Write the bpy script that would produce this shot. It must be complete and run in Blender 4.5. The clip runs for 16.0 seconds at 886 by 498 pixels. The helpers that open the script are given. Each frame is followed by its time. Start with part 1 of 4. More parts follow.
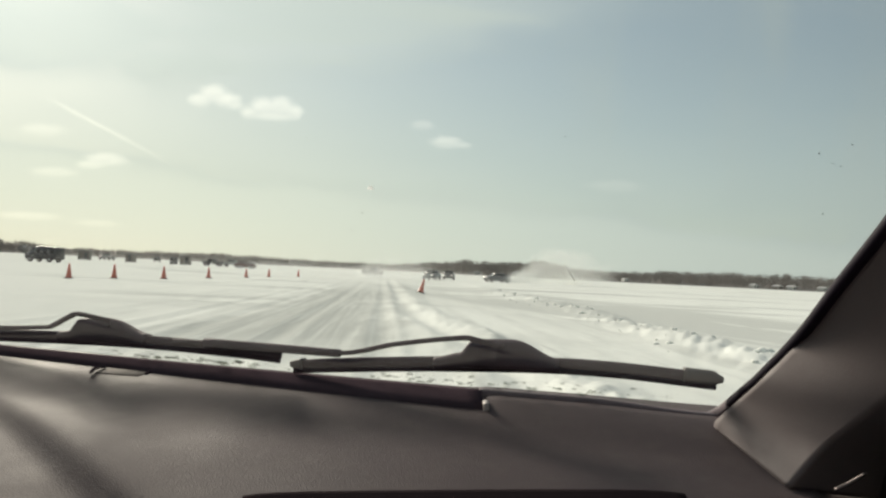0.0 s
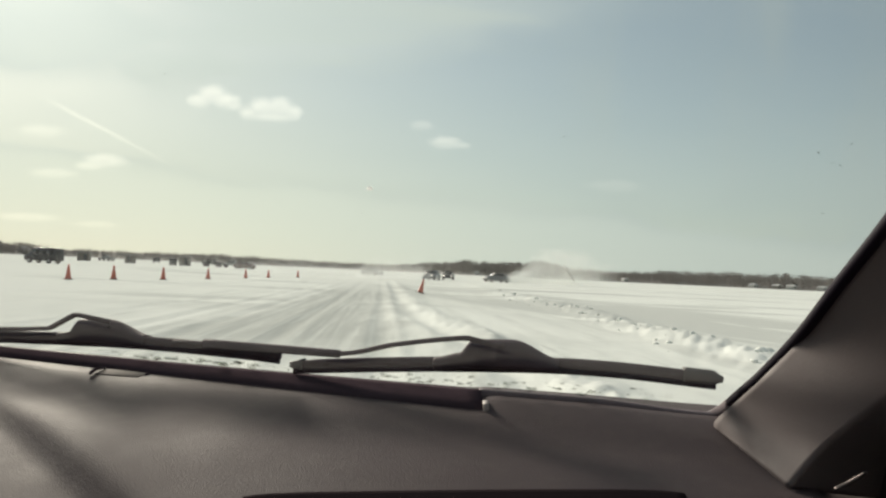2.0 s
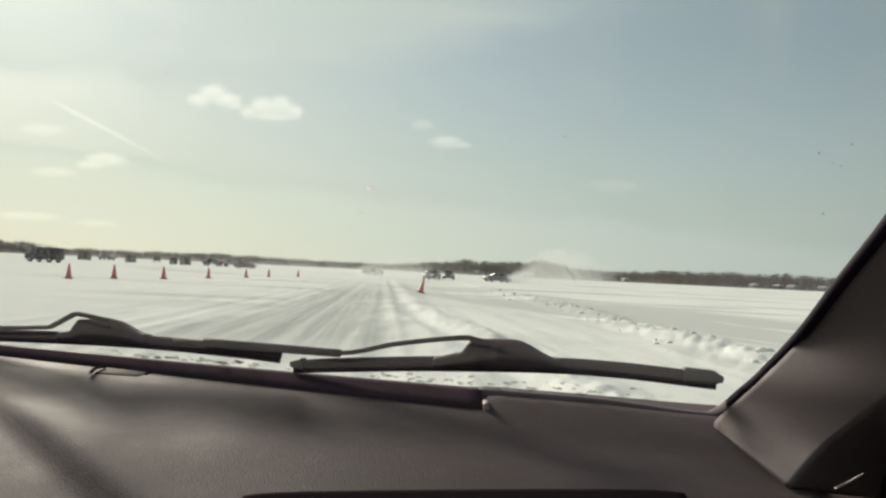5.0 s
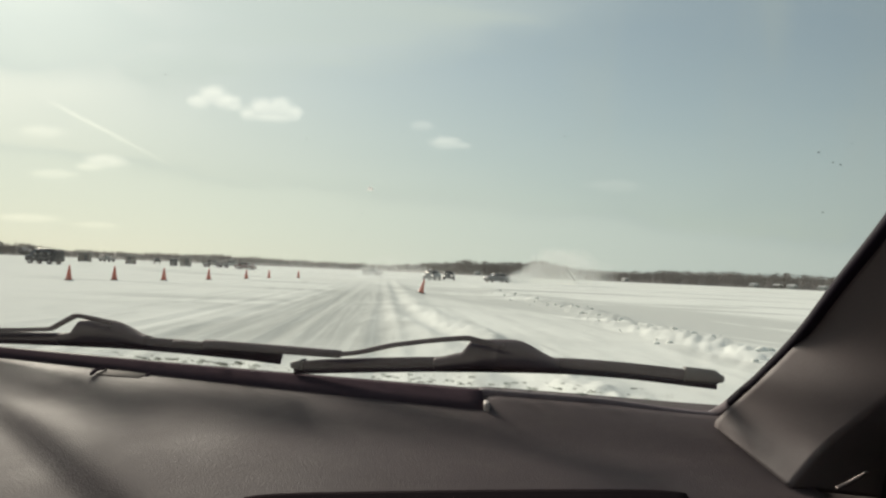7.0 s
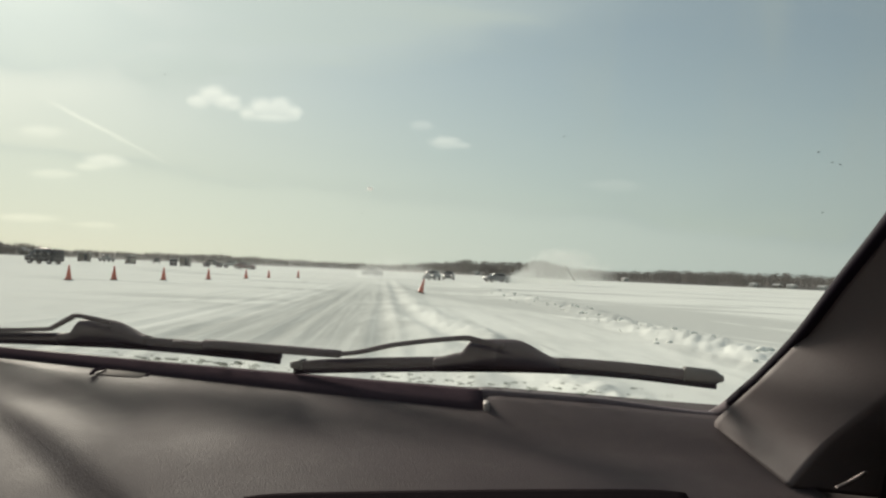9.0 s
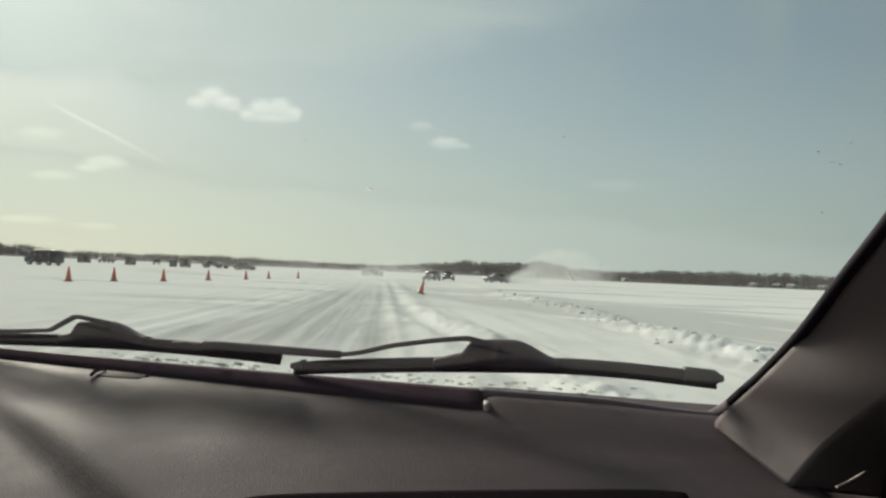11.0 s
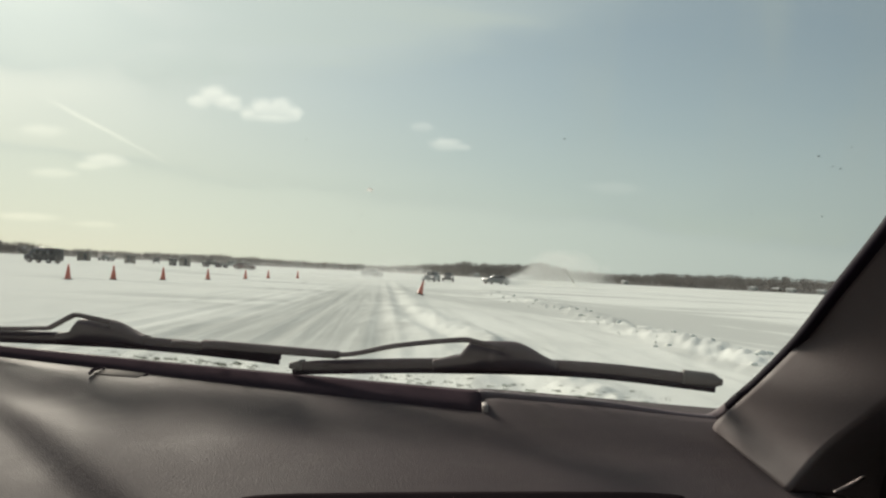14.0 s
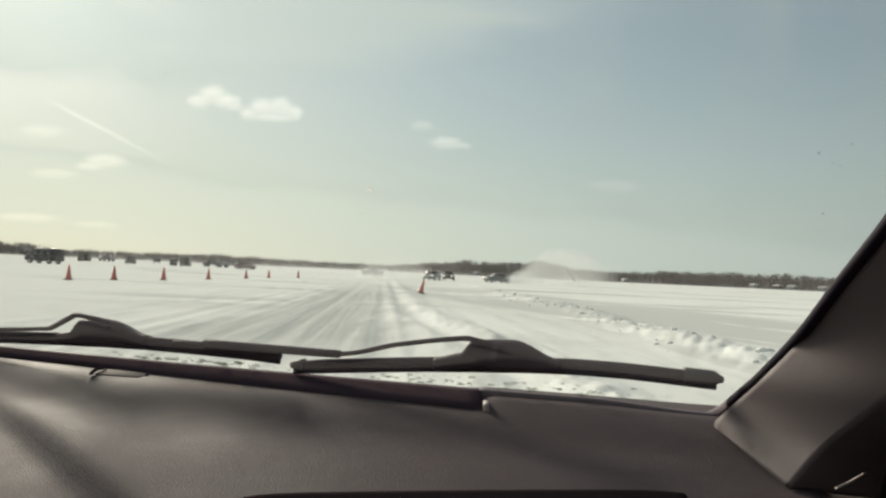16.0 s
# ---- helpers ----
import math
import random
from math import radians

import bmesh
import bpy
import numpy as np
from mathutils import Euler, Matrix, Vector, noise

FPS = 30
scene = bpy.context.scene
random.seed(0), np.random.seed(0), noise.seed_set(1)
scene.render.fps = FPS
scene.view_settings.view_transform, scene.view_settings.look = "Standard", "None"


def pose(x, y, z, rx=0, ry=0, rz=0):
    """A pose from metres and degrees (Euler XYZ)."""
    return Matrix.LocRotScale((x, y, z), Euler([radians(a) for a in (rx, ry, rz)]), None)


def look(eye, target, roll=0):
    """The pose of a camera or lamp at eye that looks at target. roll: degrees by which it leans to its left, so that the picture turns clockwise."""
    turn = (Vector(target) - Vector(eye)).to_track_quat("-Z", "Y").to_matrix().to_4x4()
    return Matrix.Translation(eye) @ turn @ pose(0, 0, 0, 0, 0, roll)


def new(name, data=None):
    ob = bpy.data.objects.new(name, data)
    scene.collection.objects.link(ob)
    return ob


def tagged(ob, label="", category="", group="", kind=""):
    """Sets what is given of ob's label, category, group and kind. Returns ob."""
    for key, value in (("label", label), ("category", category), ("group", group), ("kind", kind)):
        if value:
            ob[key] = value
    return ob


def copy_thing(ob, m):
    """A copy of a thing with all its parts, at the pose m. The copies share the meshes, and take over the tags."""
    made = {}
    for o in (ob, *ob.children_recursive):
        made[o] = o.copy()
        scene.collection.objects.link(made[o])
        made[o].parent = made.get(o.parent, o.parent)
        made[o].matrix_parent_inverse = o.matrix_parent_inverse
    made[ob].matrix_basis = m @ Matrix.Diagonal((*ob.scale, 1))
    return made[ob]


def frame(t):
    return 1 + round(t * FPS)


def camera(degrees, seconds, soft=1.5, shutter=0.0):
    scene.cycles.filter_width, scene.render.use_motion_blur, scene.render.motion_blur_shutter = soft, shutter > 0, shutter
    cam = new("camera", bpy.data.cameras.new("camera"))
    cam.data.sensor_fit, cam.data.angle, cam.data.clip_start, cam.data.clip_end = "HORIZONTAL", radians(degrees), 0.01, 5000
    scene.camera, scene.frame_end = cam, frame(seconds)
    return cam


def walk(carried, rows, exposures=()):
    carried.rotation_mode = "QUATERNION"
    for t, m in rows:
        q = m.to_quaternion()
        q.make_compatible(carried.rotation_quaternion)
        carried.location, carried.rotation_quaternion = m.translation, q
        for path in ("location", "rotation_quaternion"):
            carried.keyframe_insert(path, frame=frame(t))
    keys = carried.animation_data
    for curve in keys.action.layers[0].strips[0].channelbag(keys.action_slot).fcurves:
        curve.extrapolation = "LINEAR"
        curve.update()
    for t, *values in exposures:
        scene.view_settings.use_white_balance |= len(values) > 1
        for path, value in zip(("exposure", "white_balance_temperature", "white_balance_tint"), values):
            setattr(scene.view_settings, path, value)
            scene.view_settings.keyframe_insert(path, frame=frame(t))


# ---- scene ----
cam = camera(60.0, 16.0, soft=2.4)

# seconds, turn, tilt and lean in degrees away from the rest pose of the dashboard camera
SWAY = [(0.0, .03, -.01, .09), (0.5, .02, .03, .2), (1.0, .02, -.01, .05), (1.5, .01, -.01, .05), (2.0, -.01, .01, -.05),
        (2.5, -.01, .02, .12), (3.0, -.01, -.01, -.03), (3.5, .01, 0, .16), (4.0, .01, -.03, .1), (5.2, .02, -.02, .04),
        (6.5, .03, -.01, -.01), (7.0, .03, .02, -.15), (7.5, 0, -.02, -.08), (8.0, -.01, -.02, -.1), (8.5, 0, -.06, .09),
        (9.0, .01, .01, -.16), (10.2, .01, .03, -.22), (11.5, 0, .05, -.28), (12.0, -.04, -.09, -.1), (12.5, 0, 0, -.09),
        (13.0, -.02, .07, .08), (13.5, -.04, .03, .08), (14.0, -.01, .13, .21), (14.5, -.02, .02, .48), (15.0, .04, .08, .21),
        (15.5, -.01, .09, .33), (16.0, .02, .03, -.06)]
EYE = Vector((0, 0, 1.12))
TILT, LEAN = 1.75, 2.67


def stand(turn, tilt, lean):
    a, b = radians(turn), radians(TILT + tilt)
    way = Vector((-math.sin(a) * math.cos(b), math.cos(a) * math.cos(b), math.sin(b)))
    return look(EYE, EYE + way, LEAN + lean)


walk(cam, [(t, stand(a, b, c)) for t, a, b, c in SWAY],
     exposures=[(0.0, 0.11, 6980, 11.5), (4.0, 0.05, 6980, 11.5), (8.5, -0.01, 6900, 11), (9.2, -0.04, 6900, 10.5), (11.4, -0.16, 6720, 9),
                (12.7, -0.19, 6700, 8.5), (13.6, -0.07, 6780, 10), (14.5, 0.01, 6980, 11.5), (16.0, 0.04, 6980, 11.5)])

# ---- sky and sun ----
SUN_WAY = Vector((-0.63, 1.0, 0.50)).normalized()
SUN_EL = math.asin(SUN_WAY.z)
SUN_AZ = math.atan2(SUN_WAY.x, SUN_WAY.y)


class Nodes:
    """Short hand for node trees."""

    def __init__(self, tree):
        self.tree = tree

    def add(self, kind, **inputs):
        n = self.tree.nodes.new(kind)
        for k, v in inputs.items():
            self.put(n.inputs[int(k[1:])] if k[0] == "i" and k[1:].isdigit() else n.inputs[k.replace("_", " ")], v)
        return n

    def put(self, socket, v):
        if isinstance(v, bpy.types.NodeSocket):
            self.tree.links.new(v, socket)
        else:
            socket.default_value = v

    def math(self, op, a, b=0.0, clamp=False):
        n = self.add("ShaderNodeMath", i0=a, i1=b)
        n.operation, n.use_clamp = op, clamp
        return n.outputs[0]

    def vec(self, op, a, b=(0, 0, 0)):
        n = self.add("ShaderNodeVectorMath", i0=a, i1=b)
        n.operation = op
        return n.outputs["Value"] if op in ("LENGTH", "DOT_PRODUCT") else n.outputs["Vector"]

    def ramp(self, v, a, b, lo=0.0, hi=1.0):
        n = self.add("ShaderNodeMapRange", i0=v, i1=a, i2=b, i3=lo, i4=hi)
        n.interpolation_type = "SMOOTHSTEP"
        return n.outputs[0]

    def noise(self, vector, scale, detail=4.0, rough=0.55, distort=0.0):
        return self.add("ShaderNodeTexNoise", Vector=vector, Scale=scale, Detail=detail, Roughness=rough,
                        Distortion=distort).outputs["Fac"]

    def scaled(self, vector, s, turn=0.0):
        return self.add("ShaderNodeMapping", Vector=vector, Scale=s, Rotation=(0, 0, radians(turn))).outputs[0]

    def mix(self, fac, a, b, how="MIX"):
        n = self.add("ShaderNodeMix", i0=fac)
        n.data_type, n.blend_type = "RGBA", how
        self.put(n.inputs[6], a)
        self.put(n.inputs[7], b)
        return n.outputs[2]


def rgb(r, g, b):
    return (r, g, b, 1.0)


def make_world():
    world = bpy.data.worlds.new("winter_sky")
    world.use_nodes = True
    world.node_tree.nodes.clear()
    n = Nodes(world.node_tree)
    sky = n.add("ShaderNodeTexSky")
    sky.sky_type, sky.sun_disc, sky.sun_elevation, sky.sun_rotation = "NISHITA", False, SUN_EL, SUN_AZ
    sky.altitude, sky.air_density, sky.dust_density, sky.ozone_density = 200.0, 1.0, 0.6, 2.0
    way = n.add("ShaderNodeTexCoord").outputs["Generated"]
    part = n.add("ShaderNodeSeparateXYZ", i0=way)
    ahead = n.math("MAXIMUM", part.outputs[1], 0.05)
    u, v = n.math("DIVIDE", part.outputs[0], ahead), n.math("DIVIDE", part.outputs[2], ahead)
    flat = n.add("ShaderNodeCombineXYZ", i0=u, i1=v, i2=0.0).outputs[0]
    front = n.ramp(part.outputs[1], 0.1, 0.3)
    # thin high cloud: soft streaks, a sheet overhead, a low bank that slopes down to one side
    streak = n.noise(n.scaled(flat, (1.6, 5.5, 1), -12), 1.5, 5, 0.55, 0.6)
    plume = n.noise(n.scaled(flat, (5.0, 1.4, 1), 14), 1.3, 4, 0.5, 0.3)
    low = n.ramp(v, 0.34, 0.0)
    waver = n.math("MULTIPLY", n.math("SUBTRACT", n.noise(n.scaled(flat, (1.5, 4.0, 1), -8), 3.0, 5, 0.6), 0.5), 0.11)
    bow = n.math("ADD", n.math("MULTIPLY", u, 0.21), n.math("MULTIPLY", n.math("MULTIPLY", u, u), 0.23))
    over = n.math("ADD", n.math("SUBTRACT", n.math("SUBTRACT", v, 0.278), bow), waver)
    over = n.math("MULTIPLY", n.ramp(over, -0.02, 0.045), n.ramp(u, 0.32, 0.05))
    bank = n.math("ADD", n.math("SUBTRACT", n.math("SUBTRACT", 0.098, n.math("MULTIPLY", u, 0.07)), v), n.math("MULTIPLY", waver, 0.6))
    bank = n.ramp(bank, -0.014, 0.024)
    between = n.math("SUBTRACT", 1.0, n.math("MAXIMUM", over, bank))
    streaks = n.math("MULTIPLY", n.ramp(streak, 0.36, 0.68, 0.0, 0.30), n.math("SUBTRACT", 1.0, n.math("MULTIPLY", between, 0.8)))
    veil = n.math("ADD", streaks, n.math("MULTIPLY", n.ramp(plume, 0.42, 0.72, 0.0, 0.26), n.ramp(u, 0.0, 0.3)))
    veil = n.math("ADD", veil, n.math("ADD", n.math("MULTIPLY", over, 0.24), n.math("MULTIPLY", bank, 0.26)))
    veil = n.math("ADD", n.math("ADD", veil, 0.40), n.math("MULTIPLY", low, 0.42), True)
    near = n.math("MAXIMUM", n.vec("DOT_PRODUCT", way, tuple(SUN_WAY)), 0.0)
    veil = n.math("ADD", veil, n.math("MULTIPLY", n.math("POWER", near, 7.0), 0.30), True)
    lit = n.math("ADD", n.math("ADD", n.math("MULTIPLY", near, 0.68), n.math("MULTIPLY", low, 0.19)), 0.38)
    haze = n.mix(n.math("MULTIPLY", low, n.math("POWER", near, 4.0)), rgb(4.55, 5.5, 5.6), rgb(5.25, 5.7, 4.9))
    white = n.mix(1.0, haze, n.add("ShaderNodeCombineXYZ", i0=lit, i1=lit, i2=lit).outputs[0], "MULTIPLY")
    tone = n.mix(n.math("MULTIPLY", veil, 0.94), n.mix(1.0, sky.outputs[0], rgb(1.05, 1.0, 0.86), "MULTIPLY"), white)
    # the clearer band between the sheet and the bank is darker and bluer
    gap = n.math("MULTIPLY", between, front)
    gap = n.math("MULTIPLY", gap, n.ramp(u, -0.6, -0.1, 0.8, 1.15))
    tone = n.mix(gap, tone, n.mix(1.0, tone, rgb(0.905, 0.925, 0.932), "MULTIPLY"))
    tone = n.mix(n.math("MULTIPLY", bank, 0.5), tone, n.mix(1.0, tone, rgb(1.05, 1.06, 1.03), "MULTIPLY"))
    tone = n.mix(n.math("MULTIPLY", over, n.ramp(streak, 0.3, 0.65, 0.2, 1.0)), tone, n.mix(1.0, tone, rgb(1.08, 1.07, 1.04), "MULTIPLY"))
    # the thin cloud scatters the sunlight round the sun
    glow = n.math("ADD", n.math("MULTIPLY", n.math("POWER", near, 10.0), 1.2), n.math("MULTIPLY", n.math("POWER", near, 90.0), 2.6))
    tone = n.mix(1.0, tone, n.mix(1.0, rgb(0.96, 1.0, 0.93), n.add("ShaderNodeCombineXYZ", i0=glow, i1=glow, i2=glow).outputs[0],
                                  "MULTIPLY"), "ADD")
    # fair weather cumulus: centre, half width, half height, thickness
    puffs = [(-.329, .210, .015, .010, .9), (-.312, .219, .020, .013, 1), (-.293, .212, .018, .012, 1), (-.282, .205, .010, .006, .8),
             (-.263, .196, .013, .008, .9), (-.245, .205, .020, .013, 1), (-.223, .206, .021, .015, 1), (-.204, .199, .013, .011, 1),
             (-.231, .193, .031, .007, .8), (-.035, .191, .018, .007, .4), (-.004, .170, .021, .009, .8), (.016, .167, .015, .005, .55),
             (-.447, .126, .028, .010, .9), (-.466, .118, .019, .006, .7), (-.513, .106, .031, .007, .5), (-.531, .161, .032, .009, .45),
             (.222, .123, .035, .009, .2), (-.546, .047, .044, .006, .5), (-.454, .042, .032, .005, .35)]
    rag = n.math("SUBTRACT", n.noise(flat, 70.0, 6, 0.62), 0.5)
    total = None
    for cx, cy, rx, ry, thick in puffs:
        off = n.vec("MULTIPLY", n.vec("SUBTRACT", flat, (cx, cy, 0)), (1 / rx, 1 / ry, 0))
        r = n.math("ADD", n.vec("LENGTH", off), n.math("MULTIPLY", rag, 1.5))
        m = n.ramp(r, 1.30, 0.45, 0.0, thick)
        m = n.math("MULTIPLY", m, n.ramp(n.add("ShaderNodeSeparateXYZ", i0=off).outputs[1], -1.1, 0.5, 0.5, 1.05))
        total = m if total is None else n.math("MAXIMUM", total, m)
    total = n.math("MULTIPLY", total, n.math("ADD", 0.82, rag))
    # an old vapour trail, straight and thinning downwards
    a, b = Vector((-.526, .202, 0)), Vector((-.352, .121, 0))
    axis = (b - a).normalized()
    rel = n.vec("SUBTRACT", flat, tuple(a))
    along = n.vec("DOT_PRODUCT", rel, tuple(axis))
    across = n.math("ABSOLUTE", n.math("ADD", n.vec("DOT_PRODUCT", rel, (-axis.y, axis.x, 0)), n.math("MULTIPLY", rag, 0.006)))
    trail = n.math("MULTIPLY", n.ramp(across, 0.0042, 0.0008), n.math("MULTIPLY", n.ramp(along, -.02, .04), n.ramp(along, .22, .06)))
    total = n.math("MAXIMUM", total, n.math("MULTIPLY", trail, 0.42))
    total = n.math("MULTIPLY", total, front)
    tone = n.mix(total, tone, rgb(2.9, 2.6, 2.25), "ADD")
    back = n.add("ShaderNodeBackground", Color=tone, Strength=0.1)
    out = n.add("ShaderNodeOutputWorld")
    world.node_tree.links.new(back.outputs[0], out.inputs[0])
    scene.world = world


make_world()
sun_data = bpy.data.lights.new("sun", "SUN")
sun_data.energy, sun_data.angle, sun_data.color = 4.4, radians(15.0), (1.0, 0.94, 0.84)
sun = new("sun", sun_data)
sun.matrix_world = look(SUN_WAY * 100, (0, 0, 0))


# ---- materials ----
def material(name):
    m = bpy.data.materials.new(name)
    m.use_nodes = True
    m.node_tree.nodes.clear()
    n = Nodes(m.node_tree)
    return m, n, n.add("ShaderNodeOutputMaterial")


def finish(n, out, colour, rough, metal=0.0, height=None, bump=0.3, dist=0.01, spec=0.5, **more):
    b = n.add("ShaderNodeBsdfPrincipled", Base_Color=colour, Roughness=rough, Metallic=metal, Specular_IOR_Level=spec, **more)
    if height is not None:
        n.put(b.inputs["Normal"], n.add("ShaderNodeBump", Strength=bump, Distance=dist, Height=height).outputs[0])
    n.tree.links.new(b.outputs[0], out.inputs[0])
    return b


def simple(name, colour, rough, metal=0.0, vary=0.15, scale=40.0, bump=0.1, dist=0.002, spec=0.5):
    """A plain surface with grain at a fine and a coarse scale."""
    m, n, out = material(name)
    at = n.add("ShaderNodeTexCoord").outputs["Object"]
    fine, coarse = n.noise(at, scale, 4), n.noise(at, scale / 9, 3)
    f = n.math("ADD", n.math("MULTIPLY", fine, 0.5), n.math("MULTIPLY", coarse, 0.5))
    c = n.mix(f, rgb(*[x * (1 - 2 * vary) for x in colour]), rgb(*[min(1, x * (1 + 2 * vary)) for x in colour]))
    finish(n, out, c, n.ramp(coarse, 0.2, 0.8, max(0.02, rough - 0.08), min(1, rough + 0.08)), metal, fine, bump, dist, spec)
    return m


def make_snow():
    m, n, out = material("packed_snow")
    at = n.add("ShaderNodeTexCoord").outputs["Object"]
    s = n.add("ShaderNodeSeparateXYZ", i0=at)
    x, y = s.outputs[0], s.outputs[1]
    # the driven lane runs ahead and a little to one side
    across = n.math("ADD", x, n.math("MULTIPLY", y, 0.072))
    beside = n.math("ABSOLUTE", across)
    lane = n.add("ShaderNodeCombineXYZ", i0=across, i1=y, i2=0.0).outputs[0]
    tracks = n.noise(n.scaled(lane, (1.7, 0.03, 1)), 1.0, 5, 0.6, 0.2)
    comb = n.noise(n.scaled(lane, (5.0, 0.10, 1), 2), 1.0, 6, 0.68, 0.5)
    broken = n.noise(n.scaled(at, (0.55, 0.16, 1)), 1.0, 5, 0.6, 0.4)
    lumps = n.noise(n.scaled(at, (2.2, 0.9, 1)), 1.0, 6, 0.65, 0.3)
    drift = n.noise(n.scaled(at, (0.035, 0.16, 1), 10), 1.0, 6, 0.62, 0.9)
    wide = n.noise(n.scaled(at, (0.012, 0.035, 1), 8), 1.0, 4, 0.5, 0.4)
    fine = n.noise(at, 6.0, 6, 0.65)
    # wind-scoured ice: a ragged tongue in the lane, slanting patches beside it, brushed wheel marks
    edge = n.math("MULTIPLY", n.math("SUBTRACT", n.noise(n.scaled(at, (0.6, 0.14, 1)), 1.0, 6, 0.65), 0.5), 4.6)
    tongue = n.math("MULTIPLY", n.ramp(n.math("ABSOLUTE", n.math("ADD", n.math("ADD", across, 1.5), edge)), 2.3, 0.9),
                    n.math("MULTIPLY", n.ramp(y, 7.0, 13.0), n.ramp(y, 65.0, 30.0)))
    tongue = n.math("MULTIPLY", tongue, n.ramp(comb, 0.36, 0.56, 0.40, 0.72))
    patch = n.math("MULTIPLY", n.ramp(drift, 0.52, 0.62), n.ramp(wide, 0.40, 0.54))
    rut = n.math("MULTIPLY", n.math("MULTIPLY", n.ramp(tracks, 0.50, 0.62), n.ramp(broken, 0.36, 0.58)), n.ramp(beside, 13.0, 4.0))
    bend = n.math("ADD", x, n.math("MULTIPLY", y, 0.3))
    brushed = n.noise(n.scaled(n.add("ShaderNodeCombineXYZ", i0=bend, i1=y, i2=0.0).outputs[0], (0.75, 0.06, 1)), 1.0, 6, 0.68, 0.5)
    swept = n.math("MULTIPLY", n.math("MULTIPLY", n.ramp(brushed, 0.40, 0.50), n.ramp(n.math("ABSOLUTE", n.math("SUBTRACT", bend, 14.5)), 8.0, 3.5)),
                   n.math("MULTIPLY", n.ramp(y, 11.0, 16.0), n.ramp(y, 75.0, 45.0)))
    patch = n.math("MAXIMUM", n.math("MULTIPLY", patch, 0.62), n.math("MULTIPLY", swept, 0.52))
    ice = n.math("MAXIMUM", tongue, n.math("MAXIMUM", patch, n.math("MULTIPLY", rut, 0.42)))
    scour = n.math("MULTIPLY", n.ramp(comb, 0.50, 0.66), n.ramp(lumps, 0.40, 0.60))
    ice = n.math("MAXIMUM", ice, n.math("MULTIPLY", scour, n.ramp(beside, 14.0, 4.0, 0.08, 0.40)))
    white = n.mix(n.ramp(wide, 0.3, 0.7), rgb(0.852, 0.864, 0.822), rgb(0.900, 0.914, 0.872))
    c = n.mix(ice, white, rgb(0.415, 0.43, 0.412))
    c = n.mix(n.math("MULTIPLY", n.ramp(fine, 0.5, 0.72), 0.10), c, rgb(0.66, 0.67, 0.66))
    rough = n.math("SUBTRACT", 0.75, n.math("MULTIPLY", ice, 0.22))
    h = n.math("ADD", n.math("ADD", n.math("MULTIPLY", fine, 0.35), n.math("MULTIPLY", comb, 0.5)), n.math("ADD", n.math("MULTIPLY", tracks, 0.8), n.math("MULTIPLY", lumps, 0.7)))
    finish(n, out, c, rough, 0.0, h, 0.3, 0.06, 0.0)
    return m


def make_vinyl():
    """Grained dashboard vinyl, a little shiny where it is rubbed."""
    m, n, out = material("grained_vinyl")
    at = n.add("ShaderNodeTexCoord").outputs["Object"]
    grain = n.add("ShaderNodeTexVoronoi", Vector=n.scaled(at, (1.0, 0.6, 1.0)), Scale=520.0)
    grain.feature = "DISTANCE_TO_EDGE"
    cells = grain.outputs[0]
    wrinkle = n.noise(n.scaled(at, (1, 0.5, 1)), 400.0, 4, 0.6, 0.4)
    worn = n.noise(at, 7.0, 4, 0.5)
    dust = n.noise(at, 34.0, 5, 0.65)
    c = n.mix(worn, rgb(0.084, 0.065, 0.070), rgb(0.106, 0.083, 0.087))
    c = n.mix(n.ramp(dust, 0.45, 0.75, 0.0, 0.35), c, rgb(0.128, 0.105, 0.099))
    h = n.math("ADD", n.ramp(cells, 0.0, 0.3), n.math("MULTIPLY", wrinkle, 0.8))
    finish(n, out, c, n.ramp(worn, 0.3, 0.7, 0.58, 0.70), 0.0, h, 0.34, 0.0005, 0.06)
    return m


def make_pane():
    """A thin pane: clear, mirror-like at a slant, with a film of road dirt."""
    m, n, out = material("windscreen_glass")
    at = n.add("ShaderNodeTexCoord").outputs["Object"]
    smear = n.noise(n.scaled(at, (3, 9, 9), 25), 2.0, 5, 0.6, 0.5)
    clear = n.add("ShaderNodeBsdfTransparent", Color=rgb(0.95, 0.97, 0.955))
    gloss = n.add("ShaderNodeBsdfGlossy", Color=rgb(1, 1, 1), Roughness=0.02)
    film = n.add("ShaderNodeBsdfTranslucent", Color=rgb(0.8, 0.79, 0.74))
    a = n.add("ShaderNodeMixShader", i0=n.ramp(smear, 0.3, 0.75, 0.026, 0.046), i1=clear.outputs[0], i2=film.outputs[0])
    slant = n.math("POWER", n.add("ShaderNodeLayerWeight", Blend=0.5).outputs["Facing"], 5.0)
    f = n.math("ADD", n.math("MULTIPLY", slant, 0.6), 0.012)
    b = n.add("ShaderNodeMixShader", i0=f, i1=a.outputs[0], i2=gloss.outputs[0])
    n.tree.links.new(b.outputs[0], out.inputs[0])
    return m


def make_water():
    m, n, out = material("melt_water")
    clear = n.add("ShaderNodeBsdfTransparent", Color=rgb(0.72, 0.74, 0.70))
    gloss = n.add("ShaderNodeBsdfGlossy", Color=rgb(1, 1, 1), Roughness=0.05)
    a = n.add("ShaderNodeMixShader", i0=0.25, i1=clear.outputs[0], i2=gloss.outputs[0])
    n.tree.links.new(a.outputs[0], out.inputs[0])
    return m


